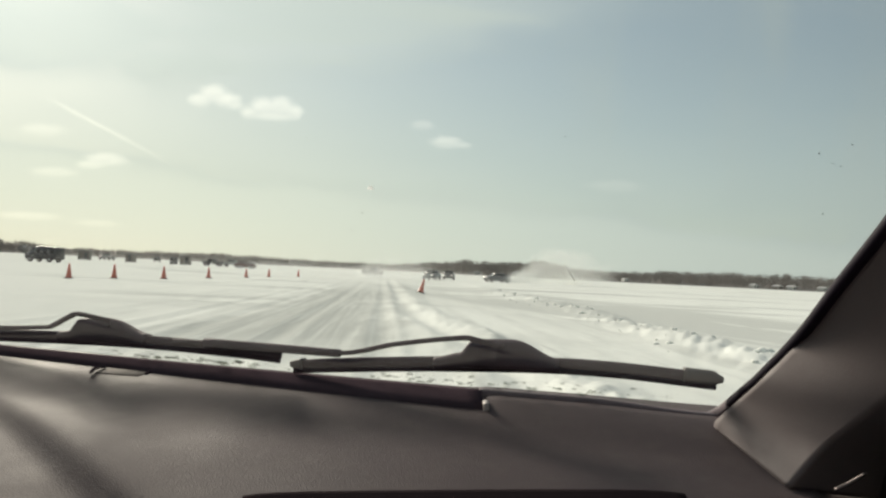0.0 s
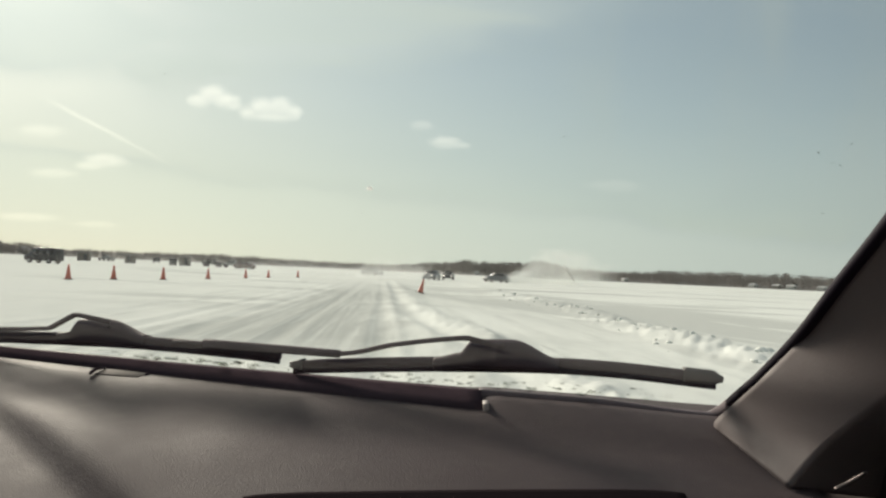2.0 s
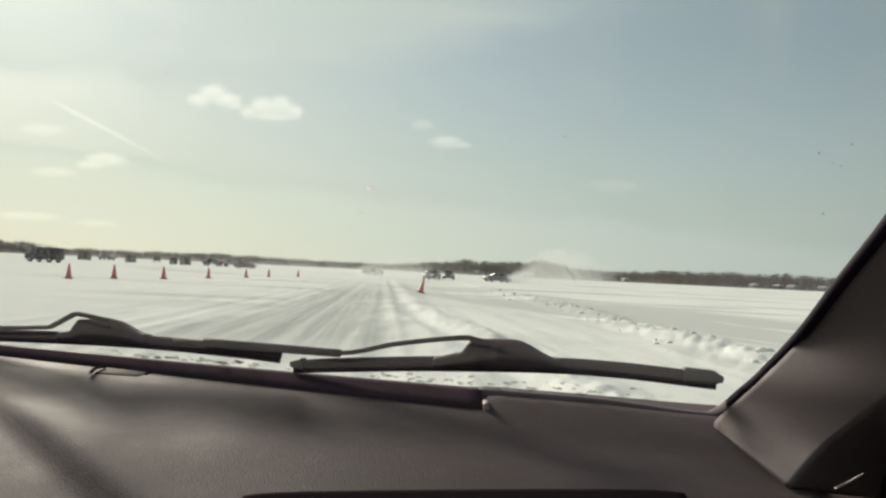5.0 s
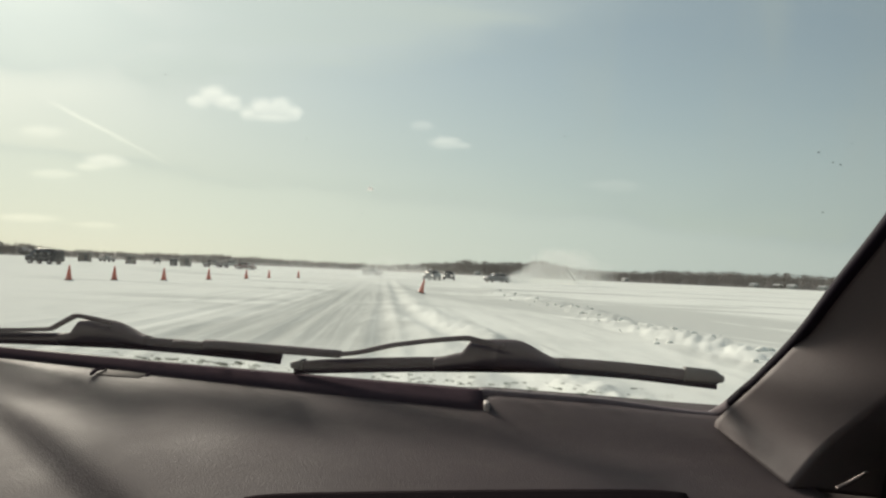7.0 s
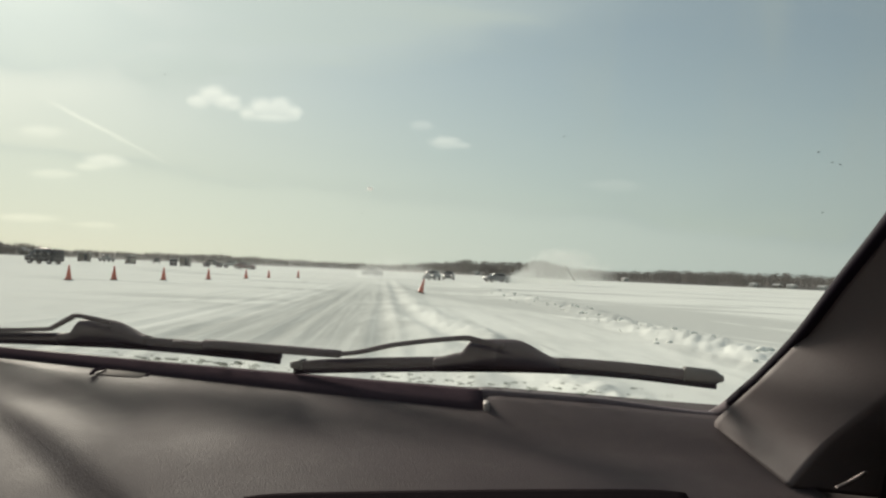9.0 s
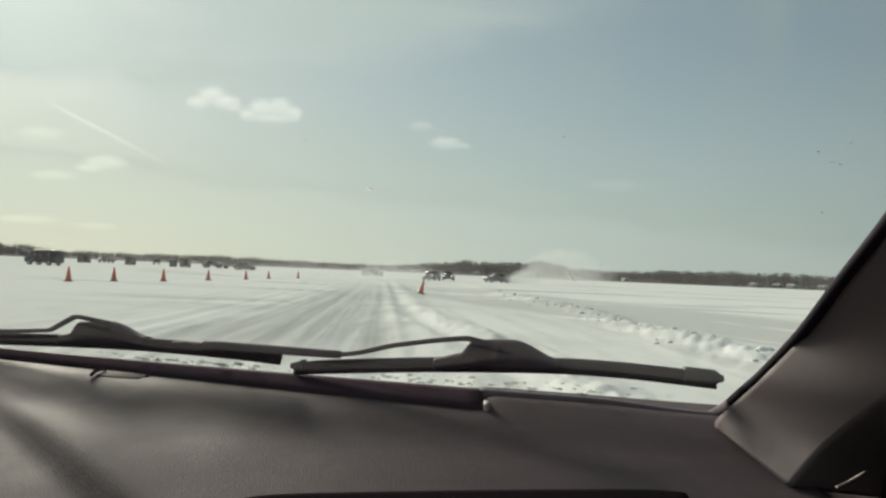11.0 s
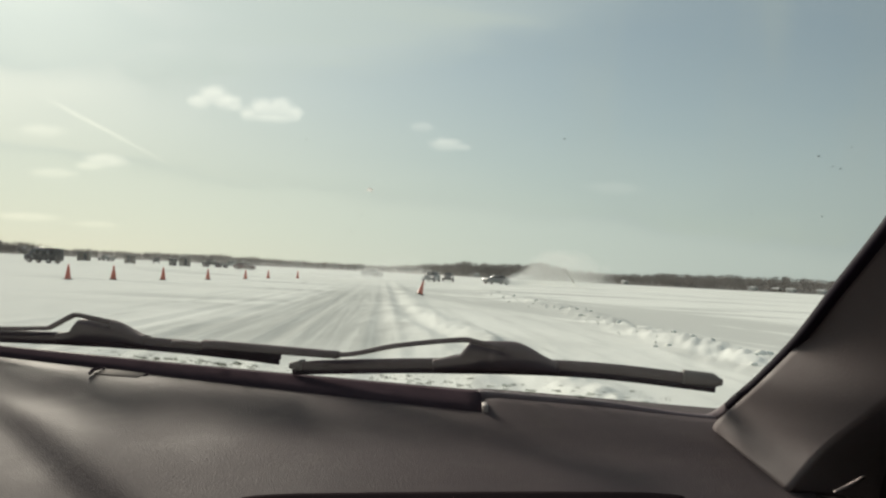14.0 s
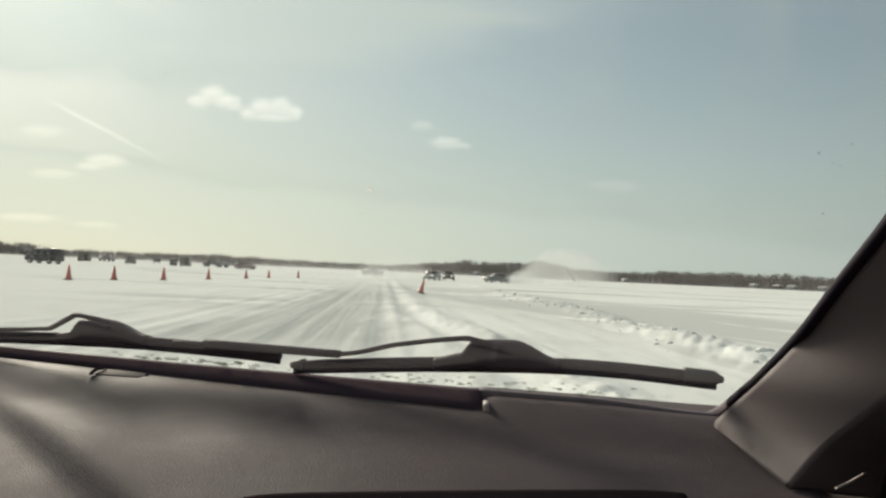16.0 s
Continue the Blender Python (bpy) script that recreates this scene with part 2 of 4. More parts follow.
def make_trees():
    m, n, out = material("bare_winter_wood")
    isl = n.add("ShaderNodeNewGeometry").outputs["Random Per Island"]
    at = n.add("ShaderNodeTexCoord").outputs["Object"]
    grove = n.noise(at, 0.012, 3)
    # wood tones lightened: distance haze is put into the base colour
    c = n.mix(isl, rgb(0.17, 0.15, 0.14), rgb(0.31, 0.272, 0.25))
    c = n.mix(n.ramp(grove, 0.4, 0.65, 0.0, 0.35), c, rgb(0.06, 0.065, 0.05))
    finish(n, out, c, 0.9)
    return m


SNOW = make_snow()
VINYL = make_vinyl()
PANE = make_pane()
WATER = make_water()
TREES = make_trees()
BERM = simple("loose_ploughed_snow", (0.92, 0.918, 0.866), 0.8, vary=0.02, scale=9.0, bump=0.5, dist=0.03, spec=0.0)
GASKET = simple("black_glass_gasket", (0.016, 0.011, 0.020), 0.8, vary=0.15, scale=120.0, spec=0.1)
RUBBER = simple("weathered_black_rubber", (0.098, 0.070, 0.085), 0.7, vary=0.2, scale=90.0, bump=0.25, dist=0.001, spec=0.1)
# near black that stands in for the shade inside the low slot
SLOT_SHADE = simple("black_slot_shade", (0.02, 0.015, 0.017), 0.8, vary=0.1, scale=120.0, spec=0.0)
PLASTIC = simple("black_trim_plastic", (0.066, 0.047, 0.057), 0.8, vary=0.12, scale=160.0, bump=0.2, dist=0.0006, spec=0.0)
WORN = simple("scuffed_grey_plastic", (0.135, 0.118, 0.116), 0.6, vary=0.3, scale=110.0, bump=0.3, dist=0.001)
TRIM = simple("grey_pillar_trim", (0.140, 0.110, 0.111), 0.72, vary=0.05, scale=500.0, bump=0.25, dist=0.0005)
# kept pale so that the unseen headliner bounces light onto the trim
LINER = simple("headliner_cloth", (0.62, 0.57, 0.53), 0.95, vary=0.05, scale=300.0, bump=0.3, dist=0.001)
DOORS = simple("dark_door_plastic", (0.045, 0.029, 0.029), 0.6, vary=0.1, scale=120.0)
RIM = simple("grey_dash_rim", (0.20, 0.165, 0.18), 0.7, vary=0.1, scale=160.0, bump=0.15, dist=0.0006, spec=0.1)
CAP = simple("pale_plastic_cap", (0.44, 0.38, 0.36), 0.6, vary=0.06, scale=200.0)
PLATE = simple("dull_stamped_plate", (0.115, 0.095, 0.09), 0.75, vary=0.1, scale=140.0, bump=0.15, dist=0.0006, spec=0.05)
CHROME = simple("dull_chrome", (0.12, 0.10, 0.10), 0.55, 1.0, vary=0.04, scale=60.0, bump=0.02)
METAL = simple("stamped_metal", (0.55, 0.54, 0.50), 0.35, 1.0, vary=0.1, scale=120.0, bump=0.1)
ORANGE = simple("faded_orange_plastic", (0.62, 0.15, 0.10), 0.5, vary=0.12, scale=14.0)
DARKBASE = simple("black_cone_base", (0.05, 0.045, 0.04), 0.7)
# pale grey of the unseen floor and rear wall, to bounce light
BOUNCE_GREY = simple("cabin_bounce_grey", (0.45, 0.41, 0.38), 0.9, vary=0.08, scale=200.0, bump=0.3, dist=0.001)


def make_dust_stuff():
    m, n, out = material("airborne_snow")
    a = n.add("ShaderNodeBsdfDiffuse", Color=rgb(0.88, 0.89, 0.88))
    b = n.add("ShaderNodeBsdfTranslucent", Color=rgb(0.88, 0.89, 0.88))
    n.tree.links.new(n.add("ShaderNodeMixShader", i0=0.5, i1=a.outputs[0], i2=b.outputs[0]).outputs[0], out.inputs[0])
    return m


DUST = make_dust_stuff()


# ---- mesh helpers ----
def mesh_of(name, verts, faces, mat, smooth=True):
    me = bpy.data.meshes.new(name)
    me.from_pydata([tuple(v) for v in verts], [], faces)
    me.materials.append(mat)
    me.polygons.foreach_set("use_smooth", [smooth] * len(me.polygons))
    me.update()
    return me


def part(name, bm, mat, parent, label="", smooth=True):
    """Links a bmesh, or (verts, faces), as one mesh under a thing or a part."""
    if isinstance(bm, tuple):
        me = mesh_of(name, bm[0], bm[1], mat, smooth)
    else:
        me = bpy.data.meshes.new(name)
        bm.to_mesh(me)
        bm.free()
        me.materials.append(mat)
        me.polygons.foreach_set("use_smooth", [smooth] * len(me.polygons))
    ob = new(name, me)
    ob.parent = parent
    return tagged(ob, label)


def thing(name, label, category, at=(0, 0, 0), turn=0.0, group="", kind=""):
    ob = new(name)
    ob.matrix_basis = pose(*at, 0, 0, turn)
    return tagged(ob, label, category, group, kind)


def box(size, at=(0, 0, 0), bevel=0.0, segments=2, turn=None):
    bm = bmesh.new()
    bmesh.ops.create_cube(bm, size=1)
    bmesh.ops.scale(bm, vec=size, verts=bm.verts)
    if bevel:
        bmesh.ops.bevel(bm, geom=bm.edges[:], offset=bevel, segments=segments, affect="EDGES", profile=0.5)
    if turn:
        bmesh.ops.transform(bm, matrix=pose(0, 0, 0, *turn), verts=bm.verts)
    bmesh.ops.translate(bm, vec=at, verts=bm.verts)
    return bm


def spline(points, steps):
    """A smooth line through the points (Catmull-Rom), steps to a span."""
    p = [Vector(q) for q in points]
    p = [p[0] * 2 - p[1], *p, p[-1] * 2 - p[-2]]
    line = []
    for i in range(1, len(p) - 2):
        a, b, c, d = p[i - 1:i + 3]
        for k in range(steps):
            t = k / steps
            line.append(0.5 * ((2 * b) + (c - a) * t + (2 * a - 5 * b + 4 * c - d) * t * t + (3 * b - a - 3 * c + d) * t ** 3))
    line.append(p[-2])
    return line


def sweep(points, size, steps=8, sides=10, square=0.6):
    """A rod along a smooth line; size(t) gives its half width, half height and rise at t from 0 to 1."""
    line = spline(points, steps)
    verts, faces = [], []
    for i, c in enumerate(line):
        ahead = (line[min(i + 1, len(line) - 1)] - line[max(i - 1, 0)]).normalized()
        side = ahead.cross(Vector((0, 0, 1))).normalized()
        up = side.cross(ahead)
        w, h, rise = size(i / (len(line) - 1))
        for k in range(sides):
            a = 2 * math.pi * (k + 0.5) / sides
            ca, sa = math.cos(a), math.sin(a)
            ca, sa = math.copysign(abs(ca) ** square, ca), math.copysign(abs(sa) ** square, sa)
            verts.append(c + side * w * ca + up * (h * sa + rise))
    n = len(line)
    for i in range(n - 1):
        for k in range(sides):
            faces.append((i * sides + k, i * sides + (k + 1) % sides, (i + 1) * sides + (k + 1) % sides, (i + 1) * sides + k))
    faces += [tuple(range(sides))[::-1], tuple(range((n - 1) * sides, n * sides))]
    return verts, [f[::-1] for f in faces]


def sheet(rows, thick=None):
    """A skin over rows of points, with a back side thick metres behind it where thick is a vector."""
    m = len(rows[0])
    verts = [Vector(q) for r in rows for q in r]
    faces = [(i * m + k, i * m + k + 1, (i + 1) * m + k + 1, (i + 1) * m + k) for i in range(len(rows) - 1) for k in range(m - 1)]
    if thick is not None:
        n, t = len(verts), Vector(thick)
        rim = [k for k in range(m)] + [i * m + m - 1 for i in range(1, len(rows))]
        rim += [(len(rows) - 1) * m + k for k in range(m - 2, -1, -1)] + [i * m for i in range(len(rows) - 2, 0, -1)]
        verts += [v + t for v in verts]
        faces += [tuple(q + n for q in f[::-1]) for f in faces]
        faces += [(rim[i], rim[i] + n, rim[(i + 1) % len(rim)] + n, rim[(i + 1) % len(rim)]) for i in range(len(rim))]
    return verts, faces


def smooth(a, b, t):
    t = min(1.0, max(0.0, (t - a) / (b - a)))
    return t * t * (3 - 2 * t)


# ---- the frozen lake ----
def lane(y):
    """Middle of the driven lane at the distance y."""
    return -1.5 - 0.072 * y


def berm_line(y):
    """The ploughed ridge beside the lane."""
    return 1.15 - 0.075 * y + 0.9 * math.exp(-((y - 8) / 9) ** 2)


def outer_ridge(y):
    """The ridge of broken snow along the edge of the course."""
    return 5.3 - 0.03 * y + 0.8 * noise.noise(Vector((y * 0.05, 2, 0)))


def height(x, y):
    d = math.hypot(x, y)
    near = 1 - smooth(120, 400, d)
    h = 0.0
    if near > 0:
        q = Vector((x, y, 0))
        h += 0.028 * near * (noise.noise(q * 0.11) + 0.5 * noise.noise(q * 0.37))
        if y > 2:
            lump = 0.7 + 0.45 * noise.noise(Vector((x * 0.8, y * 0.3, 7))) + 0.55 * noise.noise(Vector((x * 2.9, y * 1.6, 3))) + 0.4 * noise.noise(Vector((x * 7.1, y * 4.1, 9)))
            keep = 1 - smooth(55, 110, y)
            e = x - berm_line(y)
            h += keep * 0.12 * max(0.12, lump) * math.exp(-(e / 0.42) ** 2)
            e = x - berm_line(y) + 0.95
            h += keep * 0.06 * max(0.1, lump) * math.exp(-(e / 0.28) ** 2)
            e = x - berm_line(y) + 0.5
            h -= keep * 0.05 * math.exp(-(e / 0.22) ** 2)
            # older ridge farther out, along the edge of the course
            e = x - outer_ridge(y)
            h += keep * 0.17 * max(0.03, lump) * math.exp(-(e / 0.75) ** 2)
            # wheel ruts
            for off in (-1.6, -0.15, 1.3, -4.1, -2.7):
                e = x - lane(y) - off - 0.35 * noise.noise(Vector((y * 0.03, off * 5, 1)))
                h -= 0.028 * keep * math.exp(-(e / 0.16) ** 2)
                h += 0.018 * keep * math.exp(-((abs(e) - 0.3) / 0.12) ** 2)
            h += 0.012 * near * noise.noise(Vector((x * 4, y * 1.3, 5)))
    return h * smooth(3, 6, d)


def make_ground():
    rings = [2.0 * (4800 / 2.0) ** (i / 330) for i in range(331)]
    angles = [radians(-48 + 96 * i / 460) for i in range(461)] + [radians(48 + 264 * i / 60) for i in range(1, 60)]
    m = len(angles)
    verts, faces = [(0, 0, 0)], []
    for r in rings:
        for a in angles:
            x, y = r * math.sin(a), r * math.cos(a)
            verts.append((x, y, height(x, y) if r > 3 else 0.0))
    for k in range(m):
        faces.append((0, 1 + (k + 1) % m, 1 + k))
    for i in range(len(rings) - 1):
        a, b = 1 + i * m, 1 + (i + 1) * m
        for k in range(m):
            faces.append((a + k, a + (k + 1) % m, b + (k + 1) % m, b + k))
    ob = new("ground", mesh_of("ground", verts, faces, SNOW))
    tagged(ob, "frozen lake covered with packed snow, tyre tracks and scoured ice", "snowy lake", kind="structure")


make_ground()


def make_clods():
    """Loose lumps of snow thrown along the ploughed ridge."""
    rnd = random.Random(5)
    verts, faces = [], []
    for _ in range(260):
        y = 6 + 50 * rnd.random() ** 1.8
        x = outer_ridge(y) + rnd.gauss(0, 0.75)
        r = 0.012 + 0.07 * rnd.random() ** 3
        c = Vector((x, y, height(x, y) + r * 0.1))
        bm = bmesh.new()
        bmesh.ops.create_icosphere(bm, subdivisions=1, radius=r)
        n0 = len(verts)
        for v in bm.verts:
            k = 1 + 0.5 * noise.noise(v.co * 18 + c)
            verts.append(c + Vector((v.co.x * k * 1.3, v.co.y * k, v.co.z * k * 0.75)))
        faces += [tuple(n0 + v.index for v in f.verts) for f in bm.faces]
        bm.free()
    tagged(new("snow_clods", mesh_of("snow_clods", verts, faces, BERM)), "loose lumps of white snow along the ploughed ridge", "snow",
           kind="stuff")


make_clods()


# ---- the far shore ----
def shore(az):
    """Distance of the shore and height of its woods, by the compass angle from straight ahead in degrees."""
    table = [(-60, 900, 12), (-33, 800, 13.5), (-28.5, 860, 12.5), (-27, 900, 9), (-22, 1050, 10), (-17, 1000, 12), (-12, 1100, 11), (-7, 1150, 10), (-4, 1000, 9),
             (-1, 760, 11.5), (2, 640, 13), (5, 620, 12.5), (7, 620, 15), (8.5, 620, 14), (9.5, 640, 10), (13, 700, 10), (18, 700, 13),
             (23, 690, 13.5), (27, 720, 13.5), (33, 700, 14), (60, 800, 13)]
    for (a, d, h), (b, e, g) in zip(table, table[1:]):
        if a <= az <= b:
            k = (az - a) / (b - a)
            return d + (e - d) * k, h + (g - h) * k
    return 800, 12


def make_woods():
    rnd = random.Random(11)
    verts, faces = [], []

    def tri(a, b, c):
        k = len(verts)
        verts.extend((a, b, c))
        faces.append((k, k + 1, k + 2))

    def trunk(base, h, r):
        k = len(verts)
        lean = Vector((rnd.gauss(0, 0.04) * h, rnd.gauss(0, 0.04) * h, h))
        for i in range(3):
            a = 2.1 * i
            verts.append(base + Vector((math.cos(a) * r, math.sin(a) * r, 0)))
        verts.append(base + lean)
        faces.extend(((k, k + 1, k + 3), (k + 1, k + 2, k + 3), (k + 2, k, k + 3)))

    for i in range(5200):
        az = rnd.uniform(-45, 45)
        d, h = shore(az)
        back = rnd.random() ** 1.5
        d += 4 + back * 110
        h *= (rnd.uniform(0.74, 1.04) if az > -3 else rnd.uniform(0.80, 1.04)) * (1 + 0.16 * noise.noise(Vector((az * 0.9, 0, 4)))) * (0.9 + 0.1 * back)
        base = Vector((d * math.sin(radians(az)), d * math.cos(radians(az)), 1.5 * back))
        pine = rnd.random() < (0.08 if az > -28 else 0.4)
        if pine:
            h *= rnd.uniform(0.9, 1.25)
            trunk(base, h, 0.2)
            for k in range(34):
                t = 0.12 + 0.88 * k / 34
                r = (1 - t) * h * 0.19 + 0.15
                a = rnd.uniform(0, 6.28)
                c = base + Vector((0, 0, t * h))
                tip = c + Vector((math.cos(a) * r, math.sin(a) * r, -0.25 * r))
                side = Vector((-math.sin(a), math.cos(a), 0)) * r * 0.45
                tri(c + Vector((0, 0, 0.4)), tip + side, tip - side)
        else:
            trunk(base, h * 0.7, 0.16)
            w = h * rnd.uniform(0.2, 0.3)
            for k in range(7):
                a, t = rnd.uniform(0, 6.28), rnd.uniform(0.2, 0.6)
                s = base + Vector((0, 0, h * t))
                e = s + Vector((math.cos(a) * w, math.sin(a) * w, h * rnd.uniform(0.2, 0.38)))
                tri(s, s + Vector((0, 0, 0.35)), e)
            for k in range(62):
                a, t = rnd.uniform(0, 6.28), rnd.random() ** 0.8
                z = 0.04 + 0.94 * t
                r = w * math.sqrt(rnd.random()) * (1.1 - 0.75 * abs(z - 0.55) / 0.45)
                c = base + Vector((math.cos(a) * r, math.sin(a) * r, z * h))
                s = h * rnd.uniform(0.035, 0.08)
                d1 = Vector((rnd.gauss(0, 1), rnd.gauss(0, 1), rnd.gauss(0.5, 0.8))).normalized() * s
                d2 = Vector((rnd.gauss(0, 1), rnd.gauss(0, 1), rnd.gauss(0, 0.8))).normalized() * s * 0.6
                tri(c - d1, c + d1, c + d2)
    tagged(new("shore_woods", mesh_of("shore_woods", verts, faces, TREES, False)),
           "distant belt of bare winter trees along the lake shore", "trees", kind="stuff")


make_woods()


def make_banks():
    """Low snowy land that the woods stand on."""
    rows = [[], [], []]
    for i in range(481):
        az = radians(-60 + 120 * i / 480)
        d, _ = shore(math.degrees(az))
        for row, (off, z) in zip(rows, ((0, -0.3), (10, 1.2), (120, 0.80 * shore(math.degrees(az))[1]))):
            row.append(((d + off) * math.sin(az), (d + off) * math.cos(az), z + (0.12 * z * noise.noise(Vector((az * 90, off, 0))) if z > 0 else 0)))
    ob = new("shore_bank", mesh_of("shore_bank", *sheet(rows), simple("bank_of_snow_and_brush", (0.19, 0.17, 0.16), 0.95, vary=0.22, scale=0.25)))
    tagged(ob, "low brushy bank with patches of snow along the shore", "bank", kind="structure")


make_banks()


# ---- the car that the camera sits in ----
SLOPE = math.tan(radians(32))
car = thing("car", "car cabin with dark grey dashboard and parked wipers", "car")


def cowl(x):
    """Forward edge of the dashboard, where it meets the windscreen."""
    return 0.814 - 0.253 * x + 0.08 * x * x


def glass_z(x, y):
    return 1.0 + (cowl(x) - y) * SLOPE


def dash_z(x, y):
    """Top of the dashboard: it falls towards the seats, with a trough and a step shaped to give dark bands."""
    d = cowl(x) - y
    z = 0.990 - 0.10 * d - 0.22 * d * d
    # shallow trough, shaped for the soft shadow band behind the strip
    z -= 0.005 * math.exp(-((d - 0.125) / 0.05) ** 2)
    z += 0.004 * smooth(0.0, 0.03, d) * smooth(0.12, 0.05, d)
    # slanting step down, its slope turned from the sun for a dark band
    e = (x + y - 0.342) * 0.7071
    z += smooth(0.09, 0.20, d) * (0.003 * math.exp(-((e - 0.035) / 0.025) ** 2) - 0.012 * smooth(0.013, -0.013, e))
    z += 0.0065 * smooth(0.035, 0.06, x) * math.exp(-(d / 0.05) ** 2) - 0.0032 * smooth(0.15, 0.26, x) * math.exp(-(d / 0.045) ** 2)
    return z


def make_dash():
    rows = []
    for i in range(121):
        x = -1.02 + 1.315 * i / 120
        row = []
        for k in range(60):
            d = -0.05 + 0.47 * k / 59
            y = cowl(x) - d
            row.append((x, y, dash_z(x, y)))
        # rolled lip and the front face below it
        y0, z0 = row[-1][1], row[-1][2]
        for a in (20, 45, 70, 90):
            row.append((x, y0 - 0.03 * math.sin(radians(a)), z0 - 0.03 * (1 - math.cos(radians(a))) - 0.004))
        row.append((x, y0 - 0.03, z0 - 0.32))
        rows.append(row)
    end = []
    last = rows[-1]
    for z in (0.004, 0.02, 0.2):
        end.append([(q[0] + (0.003 if z < 0.01 else 0.006), q[1], q[2] - z) for q in last])
    part("dashboard", sheet(rows + end), VINYL, car, "dark grey grained vinyl dashboard top")
    # black strip along the foot of the windscreen
    rows = []
    for i in range(70):
        x = -1.0 + 1.046 * i / 69
        w = 0.0205 + (x + 0.54) * 0.053
        w = max(w, 0.008)
        back, z = cowl(x) + 0.006, 1.0
        row = []
        for f, dz in ((-0.04, -0.012), (0, 0.0), (0.25, 0.0005), (0.7, -0.002), (0.93, -0.004), (1.0, -0.0075), (1.0, -0.022)):
            y = back - (w + 0.006) * f
            row.append((x, y, z + dz - 0.004 * max(0, f) * w / 0.06))
        rows.append(row)
    strip = part("demister_strip", sheet(rows, (0, 0, -0.012)), PLASTIC, car, "matt black strip along the foot of the windscreen")
    x, w = 0.046, 0.0515
    part("end_cap", box((0.006, 0.022, 0.012), (x + 0.003, cowl(x) - w + 0.007, 0.9895), 0.002), CAP, strip, "small light grey end cap")
    # dark rim that closes the gap beside the strip
    rows = []
    for i in range(40):
        x = 0.0445 + 0.232 * i / 39
        y = cowl(x)
        low = 0.006 * smooth(0.15, 0.26, x)
        rows.append([(x, y + 0.016, 1.0 - low), (x, y + 0.004, 1.0015 - low), (x, y - 0.0025, 0.9995 - low), (x, y - 0.004, 0.987 - low)])
    part("cowl_edge", sheet(rows, (0, 0, -0.008)), RIM, car, "thin grey rim along the foot of the windscreen")
    # stamped plate let into the strip
    plate = part("stamped_plate", box((0.056, 0.020, 0.0009), (-0.357, 0.874, 0.9897), 0.0003, turn=(9, 0, -14)), PLATE, car, "small pale plate with dark rolled edges")
    for dx in (-0.031, 0.031):
        part("rolled_edge", sweep([(-0.358 + dx, 0.866, 0.989), (-0.358 + dx, 0.878, 0.992), (-0.358 + dx * 0.85, 0.890, 0.993)],
                                  lambda t: (0.0018, 0.0018, 0), 4, 6), PLASTIC, plate)
    # black sheet laid low on the dashboard, in place of a slot's shade
    rows = []
    for i in range(41):
        t = i / 40
        x = -0.138 + 0.325 * t
        y0 = 0.571 + 0.004 * t - 0.006 * (abs(2 * t - 1) ** 12)
        rows.append([(x, y, dash_z(x, y) + 0.004) for y in (y0 + 0.004, y0, y0 - 0.03, y0 - 0.06, y0 - 0.09)])
    part("lower_slot_shade", sheet(rows, (0, 0, -0.01)), SLOT_SHADE, car, "black sheet laid low on the dashboard for the dark of a slot")


make_dash()


def make_windscreen():
    rows = []
    for i in range(49):
        x = -1.05 + 1.356 * i / 48
        rows.append([(x, cowl(x) + 0.035 - 0.78 * k / 24, glass_z(x, cowl(x) + 0.035 - 0.78 * k / 24)) for k in range(25)])
    part("windscreen", sheet(rows), PANE, car, "large raked windscreen with a film of dirt")


make_windscreen()


